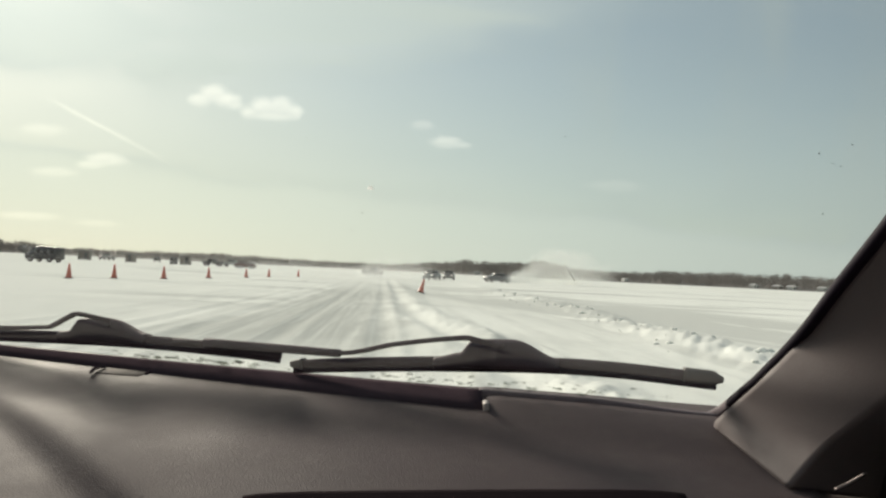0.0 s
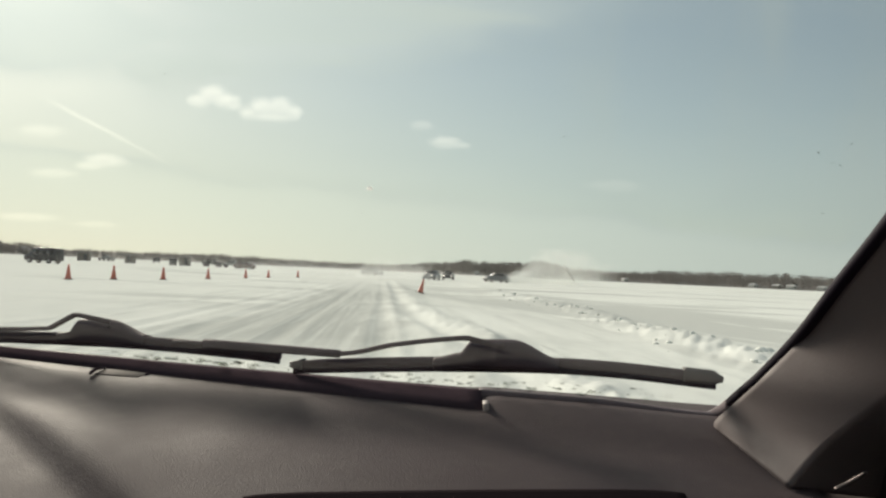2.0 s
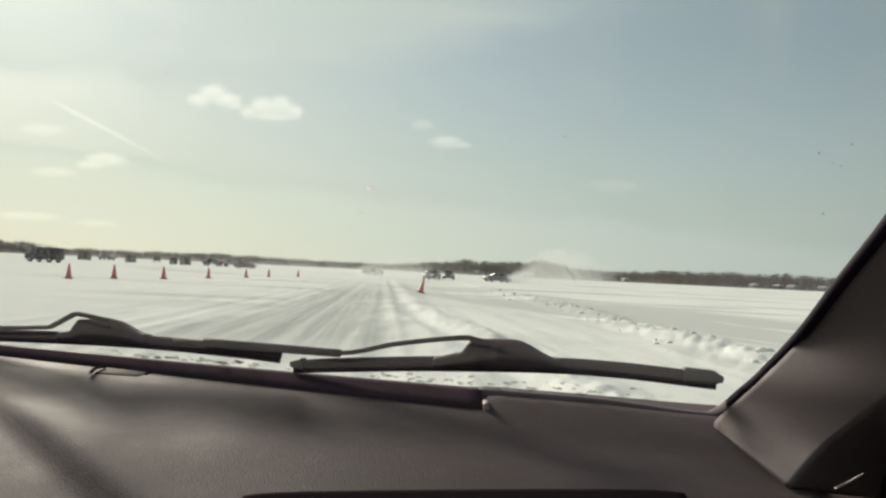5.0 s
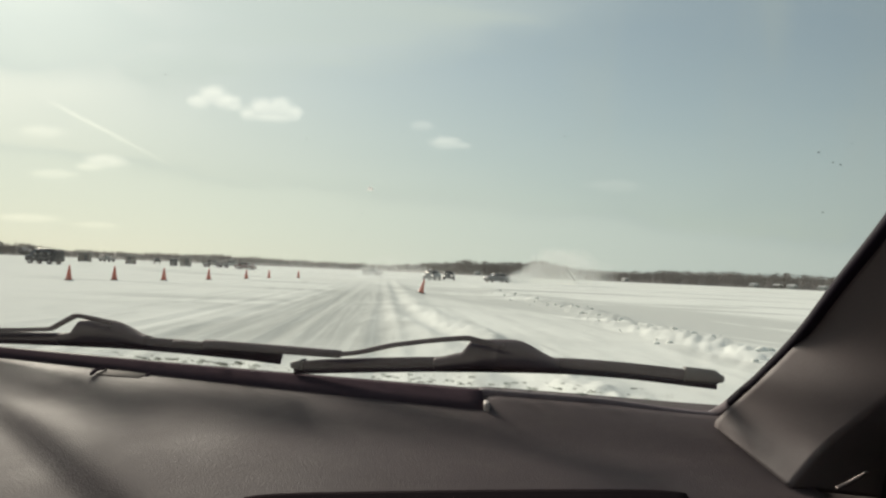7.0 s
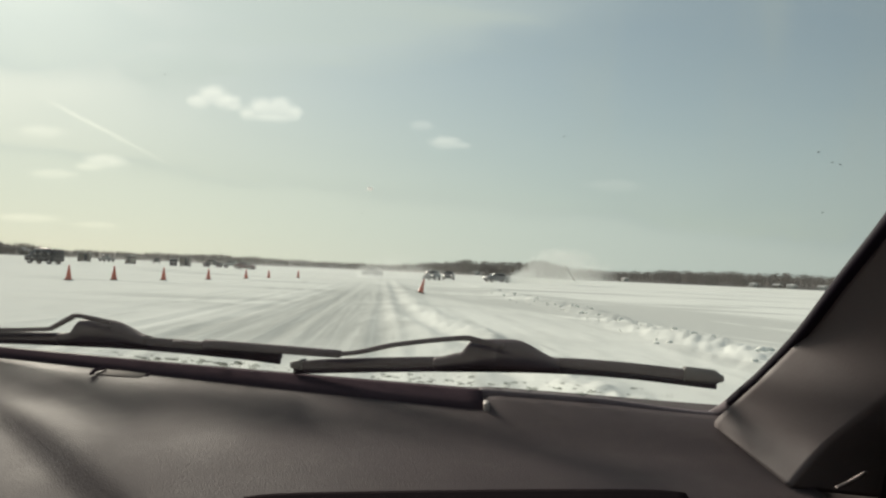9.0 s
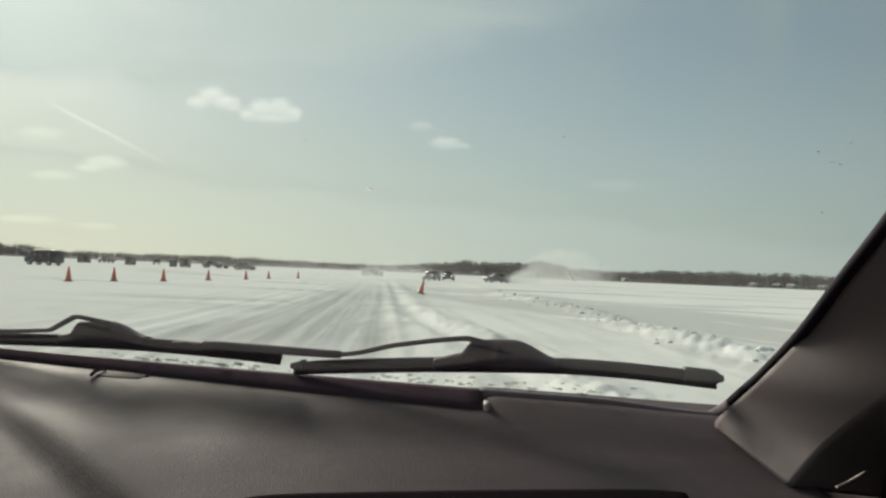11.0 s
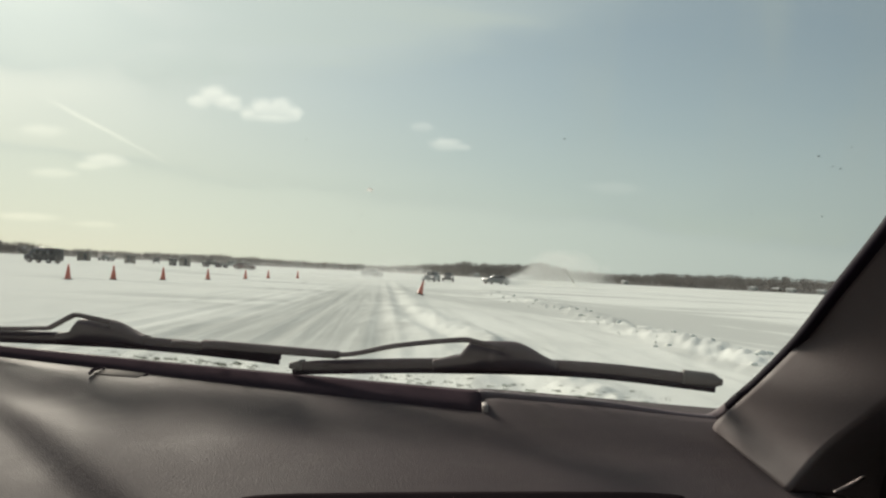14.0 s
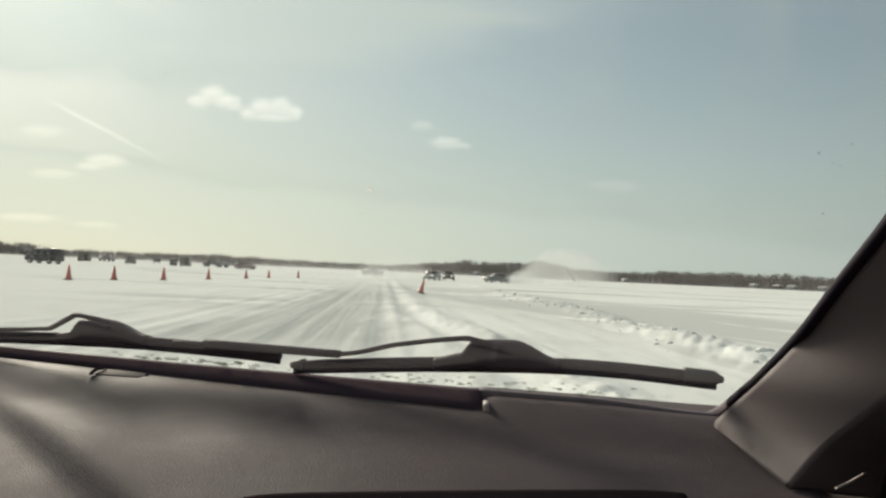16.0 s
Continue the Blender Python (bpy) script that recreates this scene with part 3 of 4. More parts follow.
def make_pillar():
    # the edge along the glass and the edge beside the door, from the dashboard up
    outer = spline([(0.2531, 0.7011, 0.9913), (0.2535, 0.7, 0.9967), (0.2587, 0.69, 1.0079), (0.2641, 0.675, 1.0207), (0.272, 0.645, 1.0444), (0.2893, 0.6128, 1.0819), (0.2857, 0.547, 1.1234), (0.2826, 0.4875, 1.161), (0.2767, 0.4107, 1.2098), (0.268, 0.12, 1.385)], 10)
    inner = spline([(0.2726, 0.592, 0.9672), (0.293, 0.5907, 0.993), (0.304, 0.5765, 1.0136), (0.319, 0.5391, 1.0488), (0.33, 0.4717, 1.0998), (0.335, 0.3868, 1.1563), (0.335, 0.12, 1.33)], 10)
    count = 48

    def at(line, t):
        k = min(int(t * (len(line) - 1)), len(line) - 2)
        return line[k].lerp(line[k + 1], t * (len(line) - 1) - k)

    rows = []
    for i in range(count + 1):
        t = i / count
        p, q = at(outer, t), at(inner, t)
        swell = smooth(0.0, 0.12, t)
        mid = (p + q) / 2 + Vector((-0.003, -0.005, 0.0)) * swell
        row = [p * (1 - k) ** 2 + mid * 2 * k * (1 - k) + q * k * k for k in (j / 16 for j in range(17))]
        # flange added past the door edge: its own shade covers the sunlit door
        row += [q + Vector((off, 0.35 * off, -off * 0.15)) for off in (0.003, 0.010, 0.03, 0.07, 0.12)]
        rows.append(row)
    pillar = part("pillar_trim", sheet(rows, (0.006, 0.004, 0.003)), TRIM, car, "grey moulded pillar trim")
    gasket = [(0.2733, 0.7599, 0.9943), (0.2782, 0.7469, 1.0018), (0.281, 0.7292, 1.0125), (0.2833, 0.7103, 1.024), (0.2865, 0.6806, 1.0422),
              (0.2884, 0.6148, 1.083), (0.2847, 0.5485, 1.125), (0.2821, 0.4904, 1.1616), (0.2768, 0.4128, 1.2108), (0.265, 0.12, 1.391)]
    part("gasket", sweep(gasket, lambda t: (0.0020 + 0.0024 * smooth(0.0, 0.25, t), 0.0020 + 0.0024 * smooth(0.0, 0.25, t), 0), 6, 8), GASKET, pillar, "black rubber windscreen gasket")
    corner = [(0.2157, 0.7773, 0.9896), (0.2407, 0.7747, 0.9879), (0.2603, 0.7705, 0.9879), (0.2719, 0.762, 0.9917), (0.2773, 0.7499, 0.9985), (0.2799, 0.7344, 1.0078)]
    part("rim_corner", sweep(corner, lambda t: (0.004, 0.0028 + 0.0022 * smooth(0.2, 0.8, t), 0), 6, 10), RIM, car, "rounded grey corner of the dashboard rim")
    # the same pillar on the other side, plain
    part("pillar_trim", sweep([(-1.06, 1.15, 0.96), (-1.06, 0.12, 1.40)], lambda t: (0.04, 0.04, 0), 4, 8), TRIM, car)


make_pillar()


def make_cabin():
    # unseen walls added round the cabin: pale ones bounce light, the bulkhead blocks it
    part("headliner", box((1.46, 1.9, 0.03), (-0.35, -0.78, 1.42), 0.01), LINER, car, "unseen pale cloth headliner added to bounce light into the cabin")
    part("cabin_floor", box((1.46, 2.9, 0.03), (-0.35, -0.45, 0.28), 0.01), BOUNCE_GREY, car)
    part("bulkhead", box((1.46, 0.03, 0.66), (-0.35, 1.02, 0.62), 0.01), DOORS, car)
    # unseen panel added to keep sun from leaking in under the windscreen
    rows = []
    for i in range(25):
        x = -1.06 + 1.42 * i / 24
        rows.append([(x, cowl(x) + 0.02, 0.970), (x, cowl(x) + 0.07, 0.950), (x, cowl(x) + 0.32, 0.900)])
    part("sun_leak_panel", sheet(rows, (0, 0, -0.02)), DOORS, car, "unseen dark panel added under the windscreen to stop sun leaking in")
    part("rear_wall", box((1.46, 0.05, 0.75), (-0.35, -1.72, 0.66), 0.01), BOUNCE_GREY, car)
    for x, name in ((0.385, "door"), (-1.08, "door")):
        door = part(name, box((0.05, 2.5, 0.76), (x, -0.47, 0.665), 0.015), DOORS, car, "dark door panel")
        part("window_frame", box((0.03, 0.07, 0.38), (x, -0.45, 1.23), 0.01), DOORS, door)
    # chrome pull lever on the door beside the pillar
    lever = sweep([(0.276, 0.53, 0.9843), (0.2844, 0.53, 0.9882), (0.2893, 0.525, 0.9939), (0.291, 0.52, 0.9984)],
                  lambda t: (0.0018, 0.0008 + 0.0009 * math.sin(math.pi * t), 0), 6, 10)
    part("door_lever", lever, CHROME, car, "bright chrome door lever")


make_cabin()


# ---- wipers ----
def make_wiper(blade, arm, adapter, tip_end, blade_r, sleeve, pin, shift=0.0):
    w = part("wiper", sweep(arm, lambda t: (0.0036, 0.0026, 0), 10, 8), RUBBER, car, "black wiper arm lying along the glass")
    part("blade", sweep(blade, lambda t: (0.004, blade_r * (0.75 + 0.25 * smooth(0, 0.1, t)), 0), 10, 10), RUBBER, w, "rubber wiper blade")
    part("squeegee", sweep([Vector(q) + Vector((0, -0.002, -0.0066)) for q in blade], lambda t: (0.0014, 0.0035, 0), 10, 6), PLASTIC, w)
    rise = lambda t: (0.0015 * smooth(0, 0.25, t) + 0.0066 * smooth(0.24 - shift, 0.36 - shift, t)) * (1 - smooth(0.64 - shift, 1.0, t))
    part("adapter_cover", sweep(adapter, lambda t: (0.009, 0.0065 + rise(t), rise(t) * 0.9), 14, 14, 0.75), RUBBER, w, "moulded cover where the arm holds the blade")
    if sleeve:
        part("arm_sleeve", sweep(sleeve, lambda t: (0.006, 0.0052 * (1 - 0.25 * t), 0), 6, 8, 0.5), RUBBER, w, "wider root of the wiper arm")
    part("pivot_pin", sweep([Vector(pin) + Vector((0, 0.004, 0)), Vector(pin) + Vector((0, -0.004, 0))], lambda t: (0.0012, 0.0012, 0), 2, 8), GASKET, w)
    if tip_end:
        part("blade_tip", sweep(tip_end, lambda t: (0.0055, 0.0072 * (1 - 0.55 * smooth(0.7, 1.0, t)), 0), 6, 10), WORN, w, "scuffed grey end cap of the blade")
    part("end_cap", sweep([Vector(blade[0]) - Vector((0.002, -0.001, 0)), Vector(blade[0]) * 0.85 + Vector(blade[1]) * 0.15], lambda t: (0.0055, 0.0066 - 0.0028 * (1 - t), 0), 4, 8, 0.5), WORN, w)
    return w


make_wiper(blade=[(-.160, .860, 1.010), (-.08, .823, 1.0200), (.003, .787, 1.029), (.107, .748, 1.037), (.176, .735, 1.037), (.262, .726, 1.0318)],
           arm=[(-.30, .872, 1.028), (-.174, .832, 1.030), (-.101, .812, 1.030), (-.043, .771, 1.046), (.018, .735, 1.058), (.037, .732, 1.057), (.061, .735, 1.052)],
           adapter=[(-.001, .786, 1.0275), (.034, .768, 1.033), (.076, .752, 1.0360), (.117, .742, 1.0355)],
           tip_end=[(.232, .728, 1.0345), (.252, .7265, 1.0332), (.268, .7255, 1.0318)], blade_r=0.0054,
           sleeve=[(-.26, .858, 1.029), (-.174, .832, 1.0295), (-.104, .812, 1.0295)], pin=(.062, .748, 1.0515))
make_wiper(blade=[(-.68, 1.03, 1.008), (-.612, .998, 1.013), (-.454, .929, 1.022), (-.342, .887, 1.026), (-.236, .858, 1.025), (-.172, .842, 1.0225)],
           arm=[(-.80, 1.06, 1.01), (-.601, .979, 1.022), (-.524, .944, 1.027), (-.478, .922, 1.0312), (-.466, .917, 1.0322), (-.456, .910, 1.0355), (-.418, .872, 1.0505), (-.409, .8645, 1.0535), (-.399, .864, 1.0528), (-.372, .869, 1.0475)],
           adapter=[(-.453, .926, 1.021), (-.415, .912, 1.024), (-.374, .900, 1.0268), (-.334, .884, 1.0265)],
           tip_end=None, blade_r=0.0054, sleeve=None, pin=(-.382, .893, 1.040), shift=0.10)


def on_glass(verts, faces, x, up, r, seed, flat=0.22, stretch=1.0):
    """Adds a low uneven blob to the outside of the windscreen, up metres above its foot along the slope."""
    y = cowl(x) - up * math.cos(radians(32))
    c = Vector((x, y, glass_z(x, y) + 0.001))
    across, along, out = Vector((1, 0, 0)), Vector((0, -0.848, 0.53)), Vector((0, 0.53, 0.848))
    n0, m = len(verts), 9
    for ring, (f, h) in enumerate(((1.0, 0.0), (0.72, 0.75), (0.0, 1.0))):
        if f == 0:
            verts.append(c + out * r * flat)
            continue
        for k in range(m):
            a = 2 * math.pi * k / m
            q = f * r * (1 + 0.45 * noise.noise(Vector((math.cos(a) * 1.3, math.sin(a) * 1.3, seed * 3.7))))
            verts.append(c + across * q * math.cos(a) * stretch + along * q * math.sin(a) + out * r * flat * h)
    for k in range(m):
        j = (k + 1) % m
        faces.append((n0 + k, n0 + j, n0 + m + j, n0 + m + k))
        faces.append((n0 + m + k, n0 + m + j, n0 + 2 * m))


def make_glass_marks():
    rnd = random.Random(3)
    verts, faces = [], []
    for i in range(120):
        x = rnd.uniform(-0.12, 0.24) if i % 3 else rnd.uniform(-0.45, -0.05)
        up = rnd.uniform(0.004, 0.030 if x > -0.12 else 0.018)
        on_glass(verts, faces, x, up, 0.0007 + 0.0018 * rnd.random() ** 3, i, 0.25, rnd.uniform(1.0, 2.0))
    for i in range(26):
        on_glass(verts, faces, rnd.uniform(-0.36, -0.19), rnd.uniform(0.004, 0.016), rnd.uniform(0.0018, 0.0042), i + 200, 0.35, rnd.uniform(1.0, 1.8))
    for i in range(44):
        on_glass(verts, faces, rnd.uniform(-0.07, 0.16), rnd.uniform(0.003, 0.024), rnd.uniform(0.0013, 0.0028), i + 300, 0.35, rnd.uniform(1.0, 2.2))
    tagged(new("water_drops", mesh_of("water_drops", verts, faces, WATER)), "melt water drops along the foot of the windscreen", "water drops", kind="stuff")
    verts, faces = [], []
    spots = [(-.1, .336), (-.095, .386), (-.11, .343), (-.123, .302), (-.072, .28), (-.062, .303), (.071, .388), (.199, .318), (.241, .317),
             (.232, .364), (.23, .383), (.216, .375), (.227, .366), (-.142, .445), (-.181, .447), (-.123, .37)]
    for i, (x, up) in enumerate(spots):
        on_glass(verts, faces, x, up, rnd.uniform(0.0003, 0.0005), i, 0.1, rnd.uniform(0.5, 1.6))
    tagged(new("dirt_specks", mesh_of("dirt_specks", verts, faces, WORN)), "dried dirt specks on the windscreen", "dirt specks", kind="stuff")
    # a stone chip and a short scratch
    chip = thing("glass_chips", "pale stone chip and short scratch in the windscreen", "glass chips")
    verts, faces = [], []
    on_glass(verts, faces, -.054, .333, 0.0022, 4, 0.12)
    part("stone_chip", (verts, faces), DUST, chip)
    line = []
    for k in range(7):
        t = k / 6
        x, up = .0935 + .0100 * t, .243 - .021 * t
        y = cowl(x) - up * math.cos(radians(32))
        line.append((x, y, glass_z(x, y) + 0.001))
    part("scratch", sweep(line, lambda t: (0.00035 + 0.0005 * t, 0.0003, 0), 2, 6), DUST, chip)


make_glass_marks()


# ---- things out on the ice ----
def polar(az, d):
    x, y = d * math.sin(radians(az)), d * math.cos(radians(az))
    return x, y, height(x, y)


def lathe(profile, sides=20):
    verts, faces = [], []
    for r, z in profile:
        for k in range(sides):
            a = 2 * math.pi * k / sides
            verts.append((r * math.cos(a), r * math.sin(a), z))
    for i in range(len(profile) - 1):
        for k in range(sides):
            faces.append((i * sides + k, i * sides + (k + 1) % sides, (i + 1) * sides + (k + 1) % sides, (i + 1) * sides + k))
    faces.append(tuple(range((len(profile) - 1) * sides, len(profile) * sides)))
    return verts, faces


def make_cone():
    cone = thing("traffic_cone", "orange plastic traffic cone on a black base on the snow", "traffic cone", group="cones along the course")
    part("base", box((0.36, 0.36, 0.035), (0, 0, 0.0175), 0.01), DARKBASE, cone, "black square base")
    part("body", lathe([(0.155, 0.035), (0.150, 0.05), (0.135, 0.07), (0.034, 0.68), (0.030, 0.70), (0.018, 0.708), (0.016, 0.66)]), ORANGE, cone)
    return cone


cone = make_cone()
first = True
for az, d in ((-25.9, 40), (-23.1, 42.5), (-19.9, 45.5), (-16.9, 52), (-14.3, 60), (-12.7, 69), (-10.6, 77)):
    at = pose(*polar(az, d), 0, 0, az * 7)
    if first:
        cone.matrix_basis, first = at, False
    else:
        copy_thing(cone, at)
x, y, z = polar(-1.55, 38)
leaning = copy_thing(cone, pose(x, y, z + 0.06, 0, 14, 30))
tagged(leaning, "bright orange traffic cone leaning in the snow ridge", group="cone in the ridge")


def make_sedan(name, label, paint, x, y, turn, lamps):
    ob = thing(name, label, "car", (x, y, height(x, y)), turn, group="cars out on the ice")
    # body sides as a lofted shell: (y along, half width, bottom, top)
    stations = [(-2.15, .62, .42, .62), (-2.05, .78, .28, .78), (-1.5, .86, .24, .90), (-0.6, .88, .22, .93), (0.5, .88, .22, .93),
                (1.4, .86, .24, .95), (2.0, .80, .28, .93), (2.15, .66, .42, .80)]
    rows = []
    for yy, w, lo, hi in stations:
        m = (lo + hi) / 2
        rows.append([(sx * w * f, yy, zz) for sx, f, zz in ((-1, .8, lo), (-1, 1, lo + .08), (-1, 1.02, m), (-1, .96, hi - .06), (-1, .85, hi),
                                                            (1, .85, hi), (1, .96, hi - .06), (1, 1.02, m), (1, 1, lo + .08), (1, .8, lo))])
    verts, faces = sheet([r + [r[0]] for r in rows])
    k = len(rows[0]) + 1
    faces += [tuple(range(10))[::-1], tuple(range((len(rows) - 1) * k, (len(rows) - 1) * k + 10))]
    part("body", (verts, faces), paint, ob)
    ring = [(-1.12, .76, .90), (-.44, .60, 1.36), (.77, .60, 1.38), (1.57, .74, .93)]
    cabin = [[(-.78, yy, .88), (-w, yy, zz), (w, yy, zz), (.78, yy, .88)] for yy, w, zz in ring]
    part("cabin", sheet(cabin), paint, ob)
    for name, a, b in (("windscreen", ring[0], ring[1]), ("rear_window", ring[3], ring[2])):
        out = -0.012 if a[0] < 0 else 0.012
        rows = []
        for t in (0.08, 0.5, 0.92):
            yy, w, zz = (a[q] + (b[q] - a[q]) * t for q in range(3))
            rows.append([(f * w * 0.9, yy + out, zz + 0.012) for f in (-1, 0, 1)])
        part(name, sheet(rows, (0, -out * 0.5, -0.006)), DARKGLASS, ob, "dark window glass")
    for sx in (-1, 1):
        rows = [[(sx * (w0 + 0.015), yy, zz) for yy, w0, zz in row] for row in
                (((-.80, .745, .98), (.3, .745, .98), (1.2, .745, .98)), ((-.36, .625, 1.30), (.2, .62, 1.31), (.78, .625, 1.30)))]
        part("side_window", sheet(rows, (-sx * 0.006, 0, 0)), DARKGLASS, ob, "dark window glass")
    part("roof", box((1.18, 1.2, .05), (0, .17, 1.385), .02), paint, ob)
    for sx in (-1, 1):
        for yy in (-1.35, 1.35):
            wheel = part("wheel", lathe_side(0.31, 0.2, sx * 0.78, yy), RUBBER, ob, "black tyre")
            part("rim", lathe_side(0.19, 0.215, sx * 0.78, yy), METAL, wheel)
        part("headlight", box((.26, .08, .12), (sx * .58, -2.1, .66), .03), LAMP if lamps else METAL, ob, "lit headlight" if lamps else "")
    return ob


def lathe_side(r, w, x, y):
    bm = bmesh.new()
    bmesh.ops.create_cone(bm, cap_ends=True, segments=20, radius1=r, radius2=r, depth=w)
    bmesh.ops.transform(bm, matrix=pose(x, y, 0.31, 0, 90, 0), verts=bm.verts)
    return bm


DARKGLASS = simple("dark_car_glass", (0.02, 0.022, 0.025), 0.08, vary=0.05, scale=3, bump=0.0)
DARKPAINT = simple("dark_car_paint", (0.035, 0.035, 0.04), 0.3, vary=0.1, scale=5, bump=0.02)
GREYPAINT = simple("snow_dusted_grey_paint", (0.22, 0.22, 0.22), 0.4, vary=0.2, scale=5, bump=0.02)
BROWNPAINT = simple("weathered_brown_paint", (0.16, 0.14, 0.12), 0.6, vary=0.2, scale=4, bump=0.1)
WHITEPAINT = simple("white_house_paint", (0.42, 0.42, 0.40), 0.6, vary=0.06, scale=1.2)
REDPAINT = simple("dull_red_paint", (0.11, 0.04, 0.035), 0.5, vary=0.1, scale=4)
ROOFING = simple("snowy_roofing", (0.50, 0.49, 0.48), 0.8, vary=0.15, scale=0.8)


def make_lamp_glow():
    m, n, out = material("lit_headlight")
    e = n.add("ShaderNodeEmission", Color=rgb(1.0, 0.97, 0.9), Strength=2.0)
    n.tree.links.new(e.outputs[0], out.inputs[0])
    return m


LAMP = make_lamp_glow()
x, y, z = polar(-0.75, 108)
make_sedan("race_car", "dark snow-dusted car turned aslant on the lane with a lit headlight", GREYPAINT, x, y, -14, True)
x, y, z = polar(0.5, 122)
make_sedan("race_car", "dark car with lit headlights facing along the lane", DARKPAINT, x, y, -4, True)

x, y, z = polar(-5.2, 145)
make_sedan("race_car", "light snow-dusted car crossing the ice", GREYPAINT, x, y, 60, False)
x, y, z = polar(-14.4, 160)
make_sedan("race_car", "dull red car far out on the ice", REDPAINT, x, y, 80, False)


def make_hut(az, d, w, depth, h, paint, turn):
    x, y, z = polar(az, d)
    ob = thing("fishing_hut", "dark boxy ice fishing hut standing on the snow", "hut", (x, y, z), turn, group="huts and trucks on the ice")
    part("walls", box((w, depth, h), (0, 0, h / 2 + 0.08), 0.03), paint, ob)
    part("roof", box((w + 0.25, depth + 0.25, 0.09), (0, 0, h + 0.12), 0.03), ROOFING, ob, "snow-covered roof")
    part("door", box((0.7, 0.05, 1.6), (w * 0.2, -depth / 2 - 0.02, 0.95), 0.01), DARKPAINT, ob)
    for sx in (-1, 1):
        part("runner", box((0.12, depth + 0.5, 0.12), (sx * w * 0.4, 0, 0.05), 0.02), DARKPAINT, ob)


def make_truck(az, d, paint, label, turn):
    x, y, z = polar(az, d)
    ob = thing("pickup_truck", label, "truck", (x, y, z), turn, group="huts and trucks on the ice")
    part("bed", box((1.8, 2.2, 0.62), (0, -1.35, 0.82), 0.08), paint, ob)
    part("bonnet", box((1.8, 1.4, 0.62), (0, 1.75, 0.80), 0.14), paint, ob)
    part("cab", box((1.72, 1.7, 1.2), (0, 0.45, 1.15), 0.2, 3), paint, ob)
    for sx in (-1, 1):
        part("side_window", box((0.05, 1.2, 0.36), (sx * 0.855, 0.45, 1.48), 0.02), DARKGLASS, ob)
    part("windscreen", box((1.4, 0.06, 0.42), (0, 1.30, 1.46), 0.02), DARKGLASS, ob)
    for sx in (-1, 1):
        for yy in (-1.45, 1.7):
            bm = lathe_side(0.38, 0.26, sx * 0.78, yy)
            bmesh.ops.translate(bm, vec=(0, 0, 0.07), verts=bm.verts)
            part("wheel", bm, RUBBER, ob)


def make_van(az, d, paint, turn):
    x, y, z = polar(az, d)
    ob = thing("van", "dark boxy passenger van parked on the snow", "van", (x, y, z), turn, group="huts and trucks on the ice")
    rows = []
    for yy, w, lo, mid, hi in ((-2.35, .80, .55, 1.00, 1.70), (-2.28, .90, .36, 1.05, 1.92), (-1.2, .92, .32, 1.08, 2.00), (0.4, .92, .32, 1.08, 2.00),
                               (1.05, .92, .32, 1.06, 1.90), (1.75, .90, .32, 1.04, 1.22), (2.30, .86, .36, .98, 1.04), (2.42, .74, .52, .86, .92)):
        half = [(.86 * w, lo), (w, lo + .1), (1.01 * w, mid * .8), (.98 * w, mid), (.86 * w, hi - .1), (.72 * w, hi)]
        rows.append([(-a, yy, b) for a, b in half] + [(a, yy, b) for a, b in half[::-1]] + [(-half[0][0], yy, half[0][1])])
    verts, faces = sheet(rows)
    k = len(rows[0])
    faces += [tuple(range(k - 1))[::-1], tuple(range((len(rows) - 1) * k, (len(rows) - 1) * k + k - 1))]
    part("body", (verts, faces), paint, ob)
    for sx in (-1, 1):
        for a, b in ((-2.1, -1.1), (-1.0, 0.0), (0.1, 0.95)):
            rows = [[(sx * (w + 0.012), yy, zz) for yy in (a, (a + b) / 2, b)] for w, zz in ((.90, 1.14), (.84, 1.66))]
            part("side_window", sheet(rows, (-sx * 0.006, 0, 0)), DARKGLASS, ob, "dark window glass")
    rows = [[(f * w, yy, zz) for f in (-1, 0, 1)] for w, yy, zz in ((.74, 1.74, 1.27), (.66, 1.12, 1.84))]
    part("windscreen", sheet(rows, (0, -0.006, -0.004)), DARKGLASS, ob, "dark window glass")
    for sx in (-1, 1):
        for yy in (-1.45, 1.5):
            wheel = part("wheel", lathe_side(0.34, 0.24, sx * 0.80, yy), RUBBER, ob, "black tyre")
            part("rim", lathe_side(0.20, 0.25, sx * 0.80, yy), METAL, wheel)
        part("headlight", box((.22, .08, .14), (sx * .62, 2.36, .74), .03), METAL, ob)


make_van(-27.4, 112, DARKPAINT, 76)
make_hut(-25.0, 205, 2.6, 2.2, 2.2, BROWNPAINT, 10)
make_truck(-23.6, 240, GREYPAINT, "grey pickup truck parked on the ice", 70)
make_hut(-22.1, 190, 1.7, 1.7, 1.75, BROWNPAINT, -20)
make_truck(-20.4, 230, DARKPAINT, "dark pickup truck parked among the huts", 20)
make_hut(-19.3, 175, 1.5, 1.5, 1.5, DARKPAINT, 15)
make_hut(-18.5, 180, 2.1, 1.9, 1.95, BROWNPAINT, 5)
make_truck(-16.6, 190, DARKPAINT, "dark pickup truck parked on the ice", 80)
make_truck(-15.2, 185, GREYPAINT, "grey pickup truck parked beside a low trailer", 95)


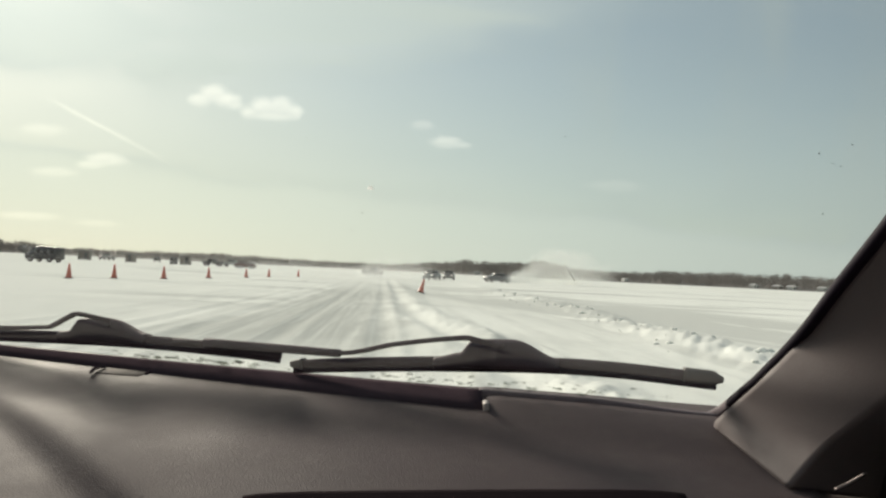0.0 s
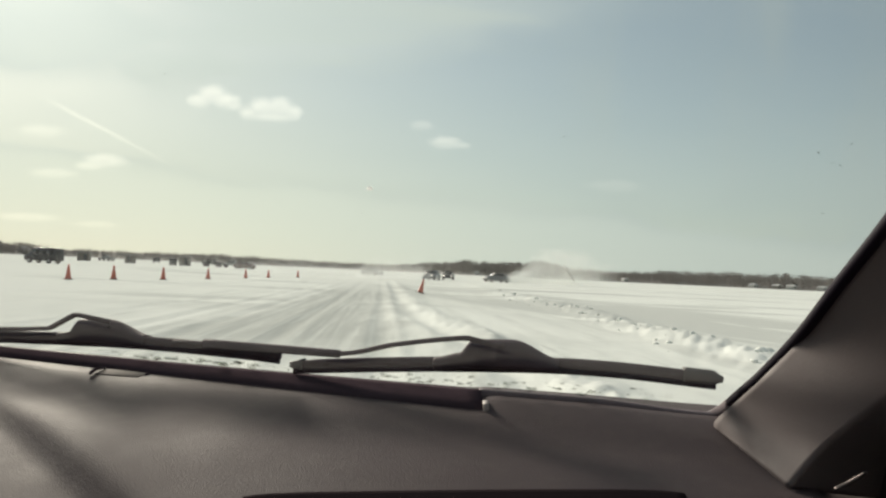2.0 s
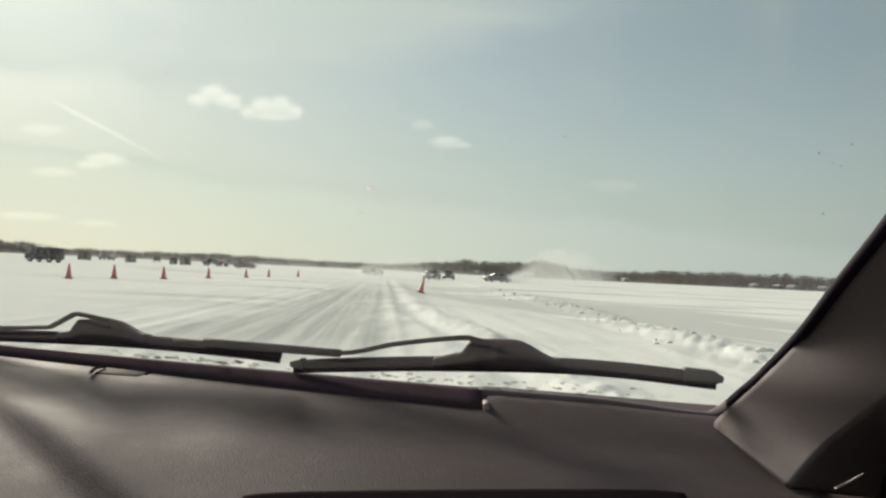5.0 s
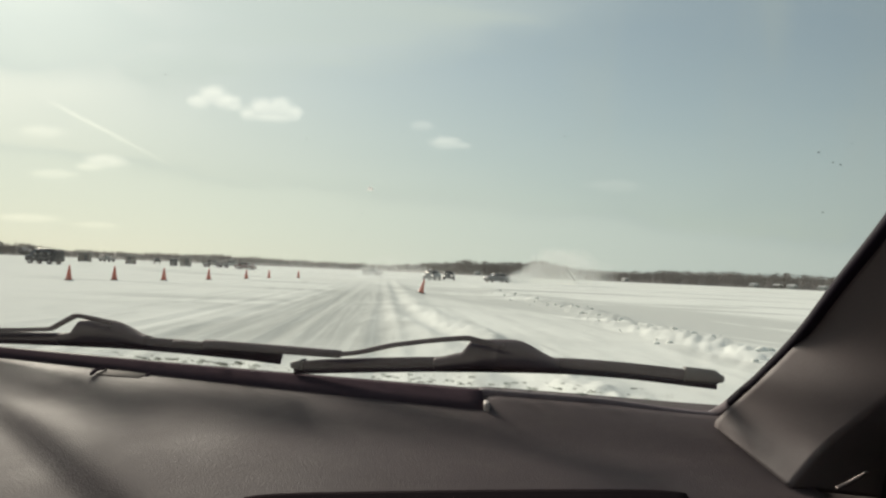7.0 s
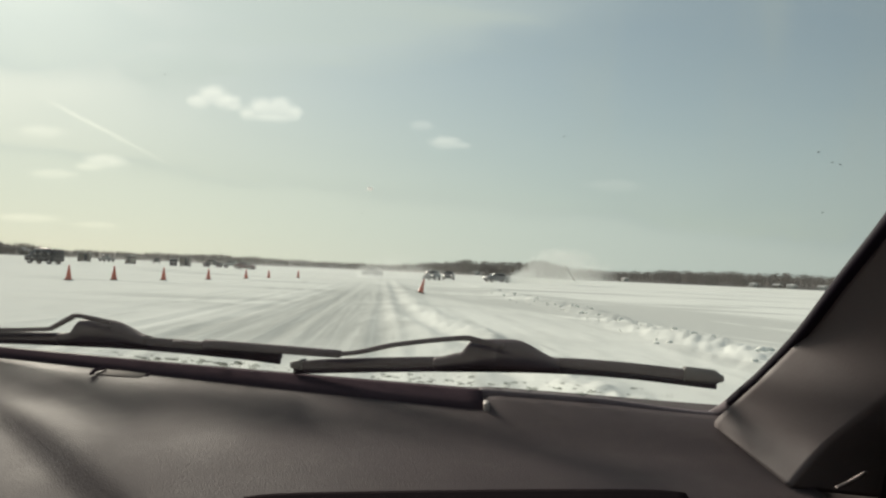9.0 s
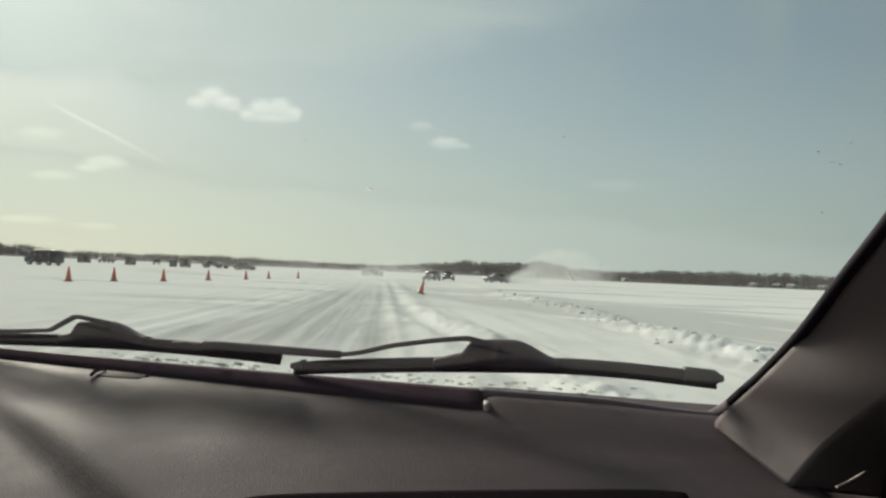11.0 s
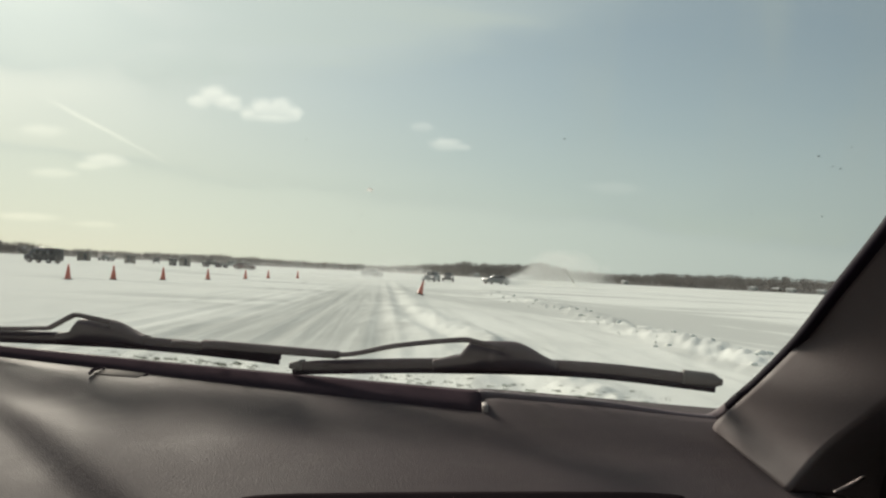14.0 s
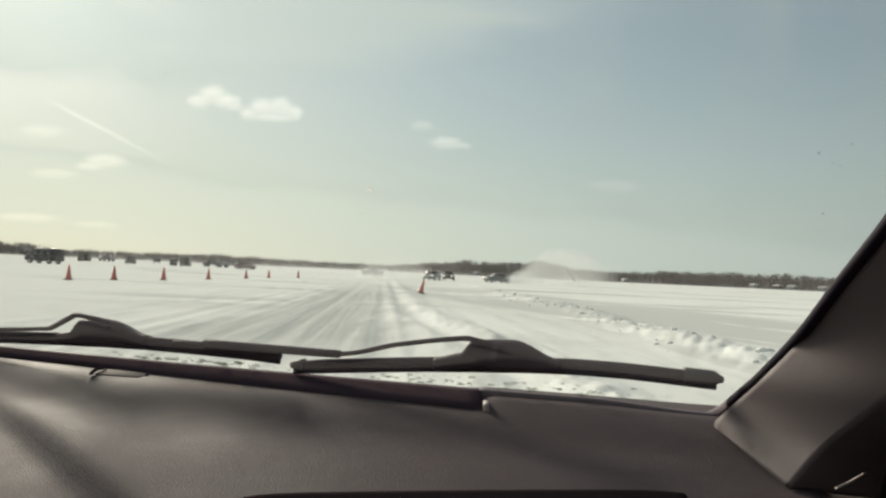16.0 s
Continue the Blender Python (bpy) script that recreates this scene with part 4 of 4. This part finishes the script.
def make_house(az, d, w, h, paint, turn):
    x, y = d * math.sin(radians(az)), d * math.cos(radians(az))
    ob = thing("house", "small pale lakeside house with a snowy gable roof", "house", (x, y, 0.6), turn, group="houses on the shore")
    part("walls", box((w, 7, h), (0, 0, h / 2), 0.05), paint, ob)
    e = 0.5
    roof = [[(-w / 2 - e, s, h - 0.2), (0, s, h + w * 0.26), (w / 2 + e, s, h - 0.2)] for s in (-3.9, 3.9)]
    part("roof", sheet(roof, (0, 0, 0.3)), ROOFING, ob, "snow-covered gable roof", False)
    part("gable", ([(-w / 2, -3.45, h - 0.05), (w / 2, -3.45, h - 0.05), (0, -3.45, h + w * 0.24), (-w / 2, -3.3, h - 0.05), (w / 2, -3.3, h - 0.05), (0, -3.3, h + w * 0.24)],
                   [(0, 1, 2), (5, 4, 3), (0, 3, 4, 1), (1, 4, 5, 2), (2, 5, 3, 0)]), paint, ob, "", False)
    for k in range(max(2, int(w / 3))):
        xx = -w / 2 + w * (k + 0.5) / max(2, int(w / 3))
        part("window", box((1.1, 0.1, 1.3), (xx, -3.53, h * 0.55), 0.03), DARKGLASS, ob)


make_house(5.6, 606, 8, 2.3, WHITEPAINT, -8)
make_house(6.7, 610, 5, 2.1, WHITEPAINT, 4)
make_house(2.6, 632, 4.5, 2.0, WHITEPAINT, 0)
make_house(13.4, 700, 4, 2, WHITEPAINT, 10)
make_house(22.1, 694, 4.5, 2.1, WHITEPAINT, 12)
make_house(23.6, 694, 4, 2.2, BROWNPAINT, 20)
make_house(24.5, 694, 4, 2.3, WHITEPAINT, 25)
make_house(26.4, 715, 5, 2.3, WHITEPAINT, 24)
make_house(-28.6, 880, 12, 4.0, WHITEPAINT, -20)


# ---- snow dust that the cars throw up ----
def make_dust(label, count, place, seed, small=0.015, large=0.055):
    """Flakes of airborne snow; place(rnd) gives a flake's place, or None."""
    rnd = random.Random(seed)
    verts, faces = [], []
    for _ in range(count):
        c = place(rnd)
        if c is None:
            continue
        r, k = rnd.uniform(small, large), len(verts)
        for _ in range(3):
            verts.append(c + Vector((rnd.gauss(0, 1), rnd.gauss(0, 1), rnd.gauss(0, 1))).normalized() * r)
        faces.append((k, k + 1, k + 2))
    tagged(new("snow_dust", mesh_of("snow_dust", verts, faces, DUST, False)), label, "snow dust", kind="stuff")


def over_lane(rnd):
    t = rnd.random()
    az, d = radians(-0.9 - 5.2 * t ** 0.8 + rnd.gauss(0, 0.35)), 96 + 22 * rnd.random()
    z = abs(rnd.gauss(0, 0.4 + 1.1 * math.sin(math.pi * min(1, 0.15 + 0.8 * t))))
    return Vector((d * math.sin(az), d * math.cos(az), 0.05 + z))


def low_drift(rnd):
    """A thin veil that blows across the ice; extra flakes stand in for distance haze."""
    az, d = radians(rnd.gauss(-10.0, 7.5)), rnd.uniform(85, 230)
    c = Vector((d * math.sin(az), d * math.cos(az), 0.05 + abs(rnd.gauss(0, 0.0085)) * d))
    return c if noise.noise(Vector((c.x * 0.06, c.y * 0.02, c.z * 0.3))) > rnd.uniform(-0.6, 0.3) else None


def behind_car(rnd):
    """The cloud that a drifting car throws up: low at its wheels, tall and ragged behind."""
    t = rnd.random() ** 0.85
    top = 0.7 + 4.6 * smooth(0.0, 0.45, t) * (1 - 0.55 * smooth(0.6, 1.0, t))
    c = Vector((DRIFT.x + 1.8 + 16.0 * t + rnd.gauss(0, 0.5 + 0.9 * t), DRIFT.y - 1.5 + 6.0 * t + rnd.gauss(0, 1.2), 0))
    billow = noise.noise(Vector((c.x * 0.42, 3.0, c.y * 0.1))) + 0.5 * noise.noise(Vector((c.x * 1.1, 8.0, c.y * 0.3)))
    c.z = 0.05 + top * (1 + 0.35 * billow) * rnd.random() ** (1.0 + 0.9 * t) + abs(rnd.gauss(0, 0.25))
    return c if rnd.random() > 0.7 * smooth(0.6, 1.0, t) else None


x, y, z = polar(4.1, 118)
DRIFT = Vector((x, y, z))
make_sedan("race_car", "grey snow-dusted car drifting sideways with a cloud of snow behind it", GREYPAINT, x, y, -62, False)
make_dust("fine white snow dust blowing low over the lane", 24000, over_lane, 21)
make_dust("thin veil of snow blowing across the ice that also stands in for haze", 85000, low_drift, 22)
make_dust("billowing white cloud of snow behind a drifting car", 175000, behind_car, 23, 0.018, 0.050)
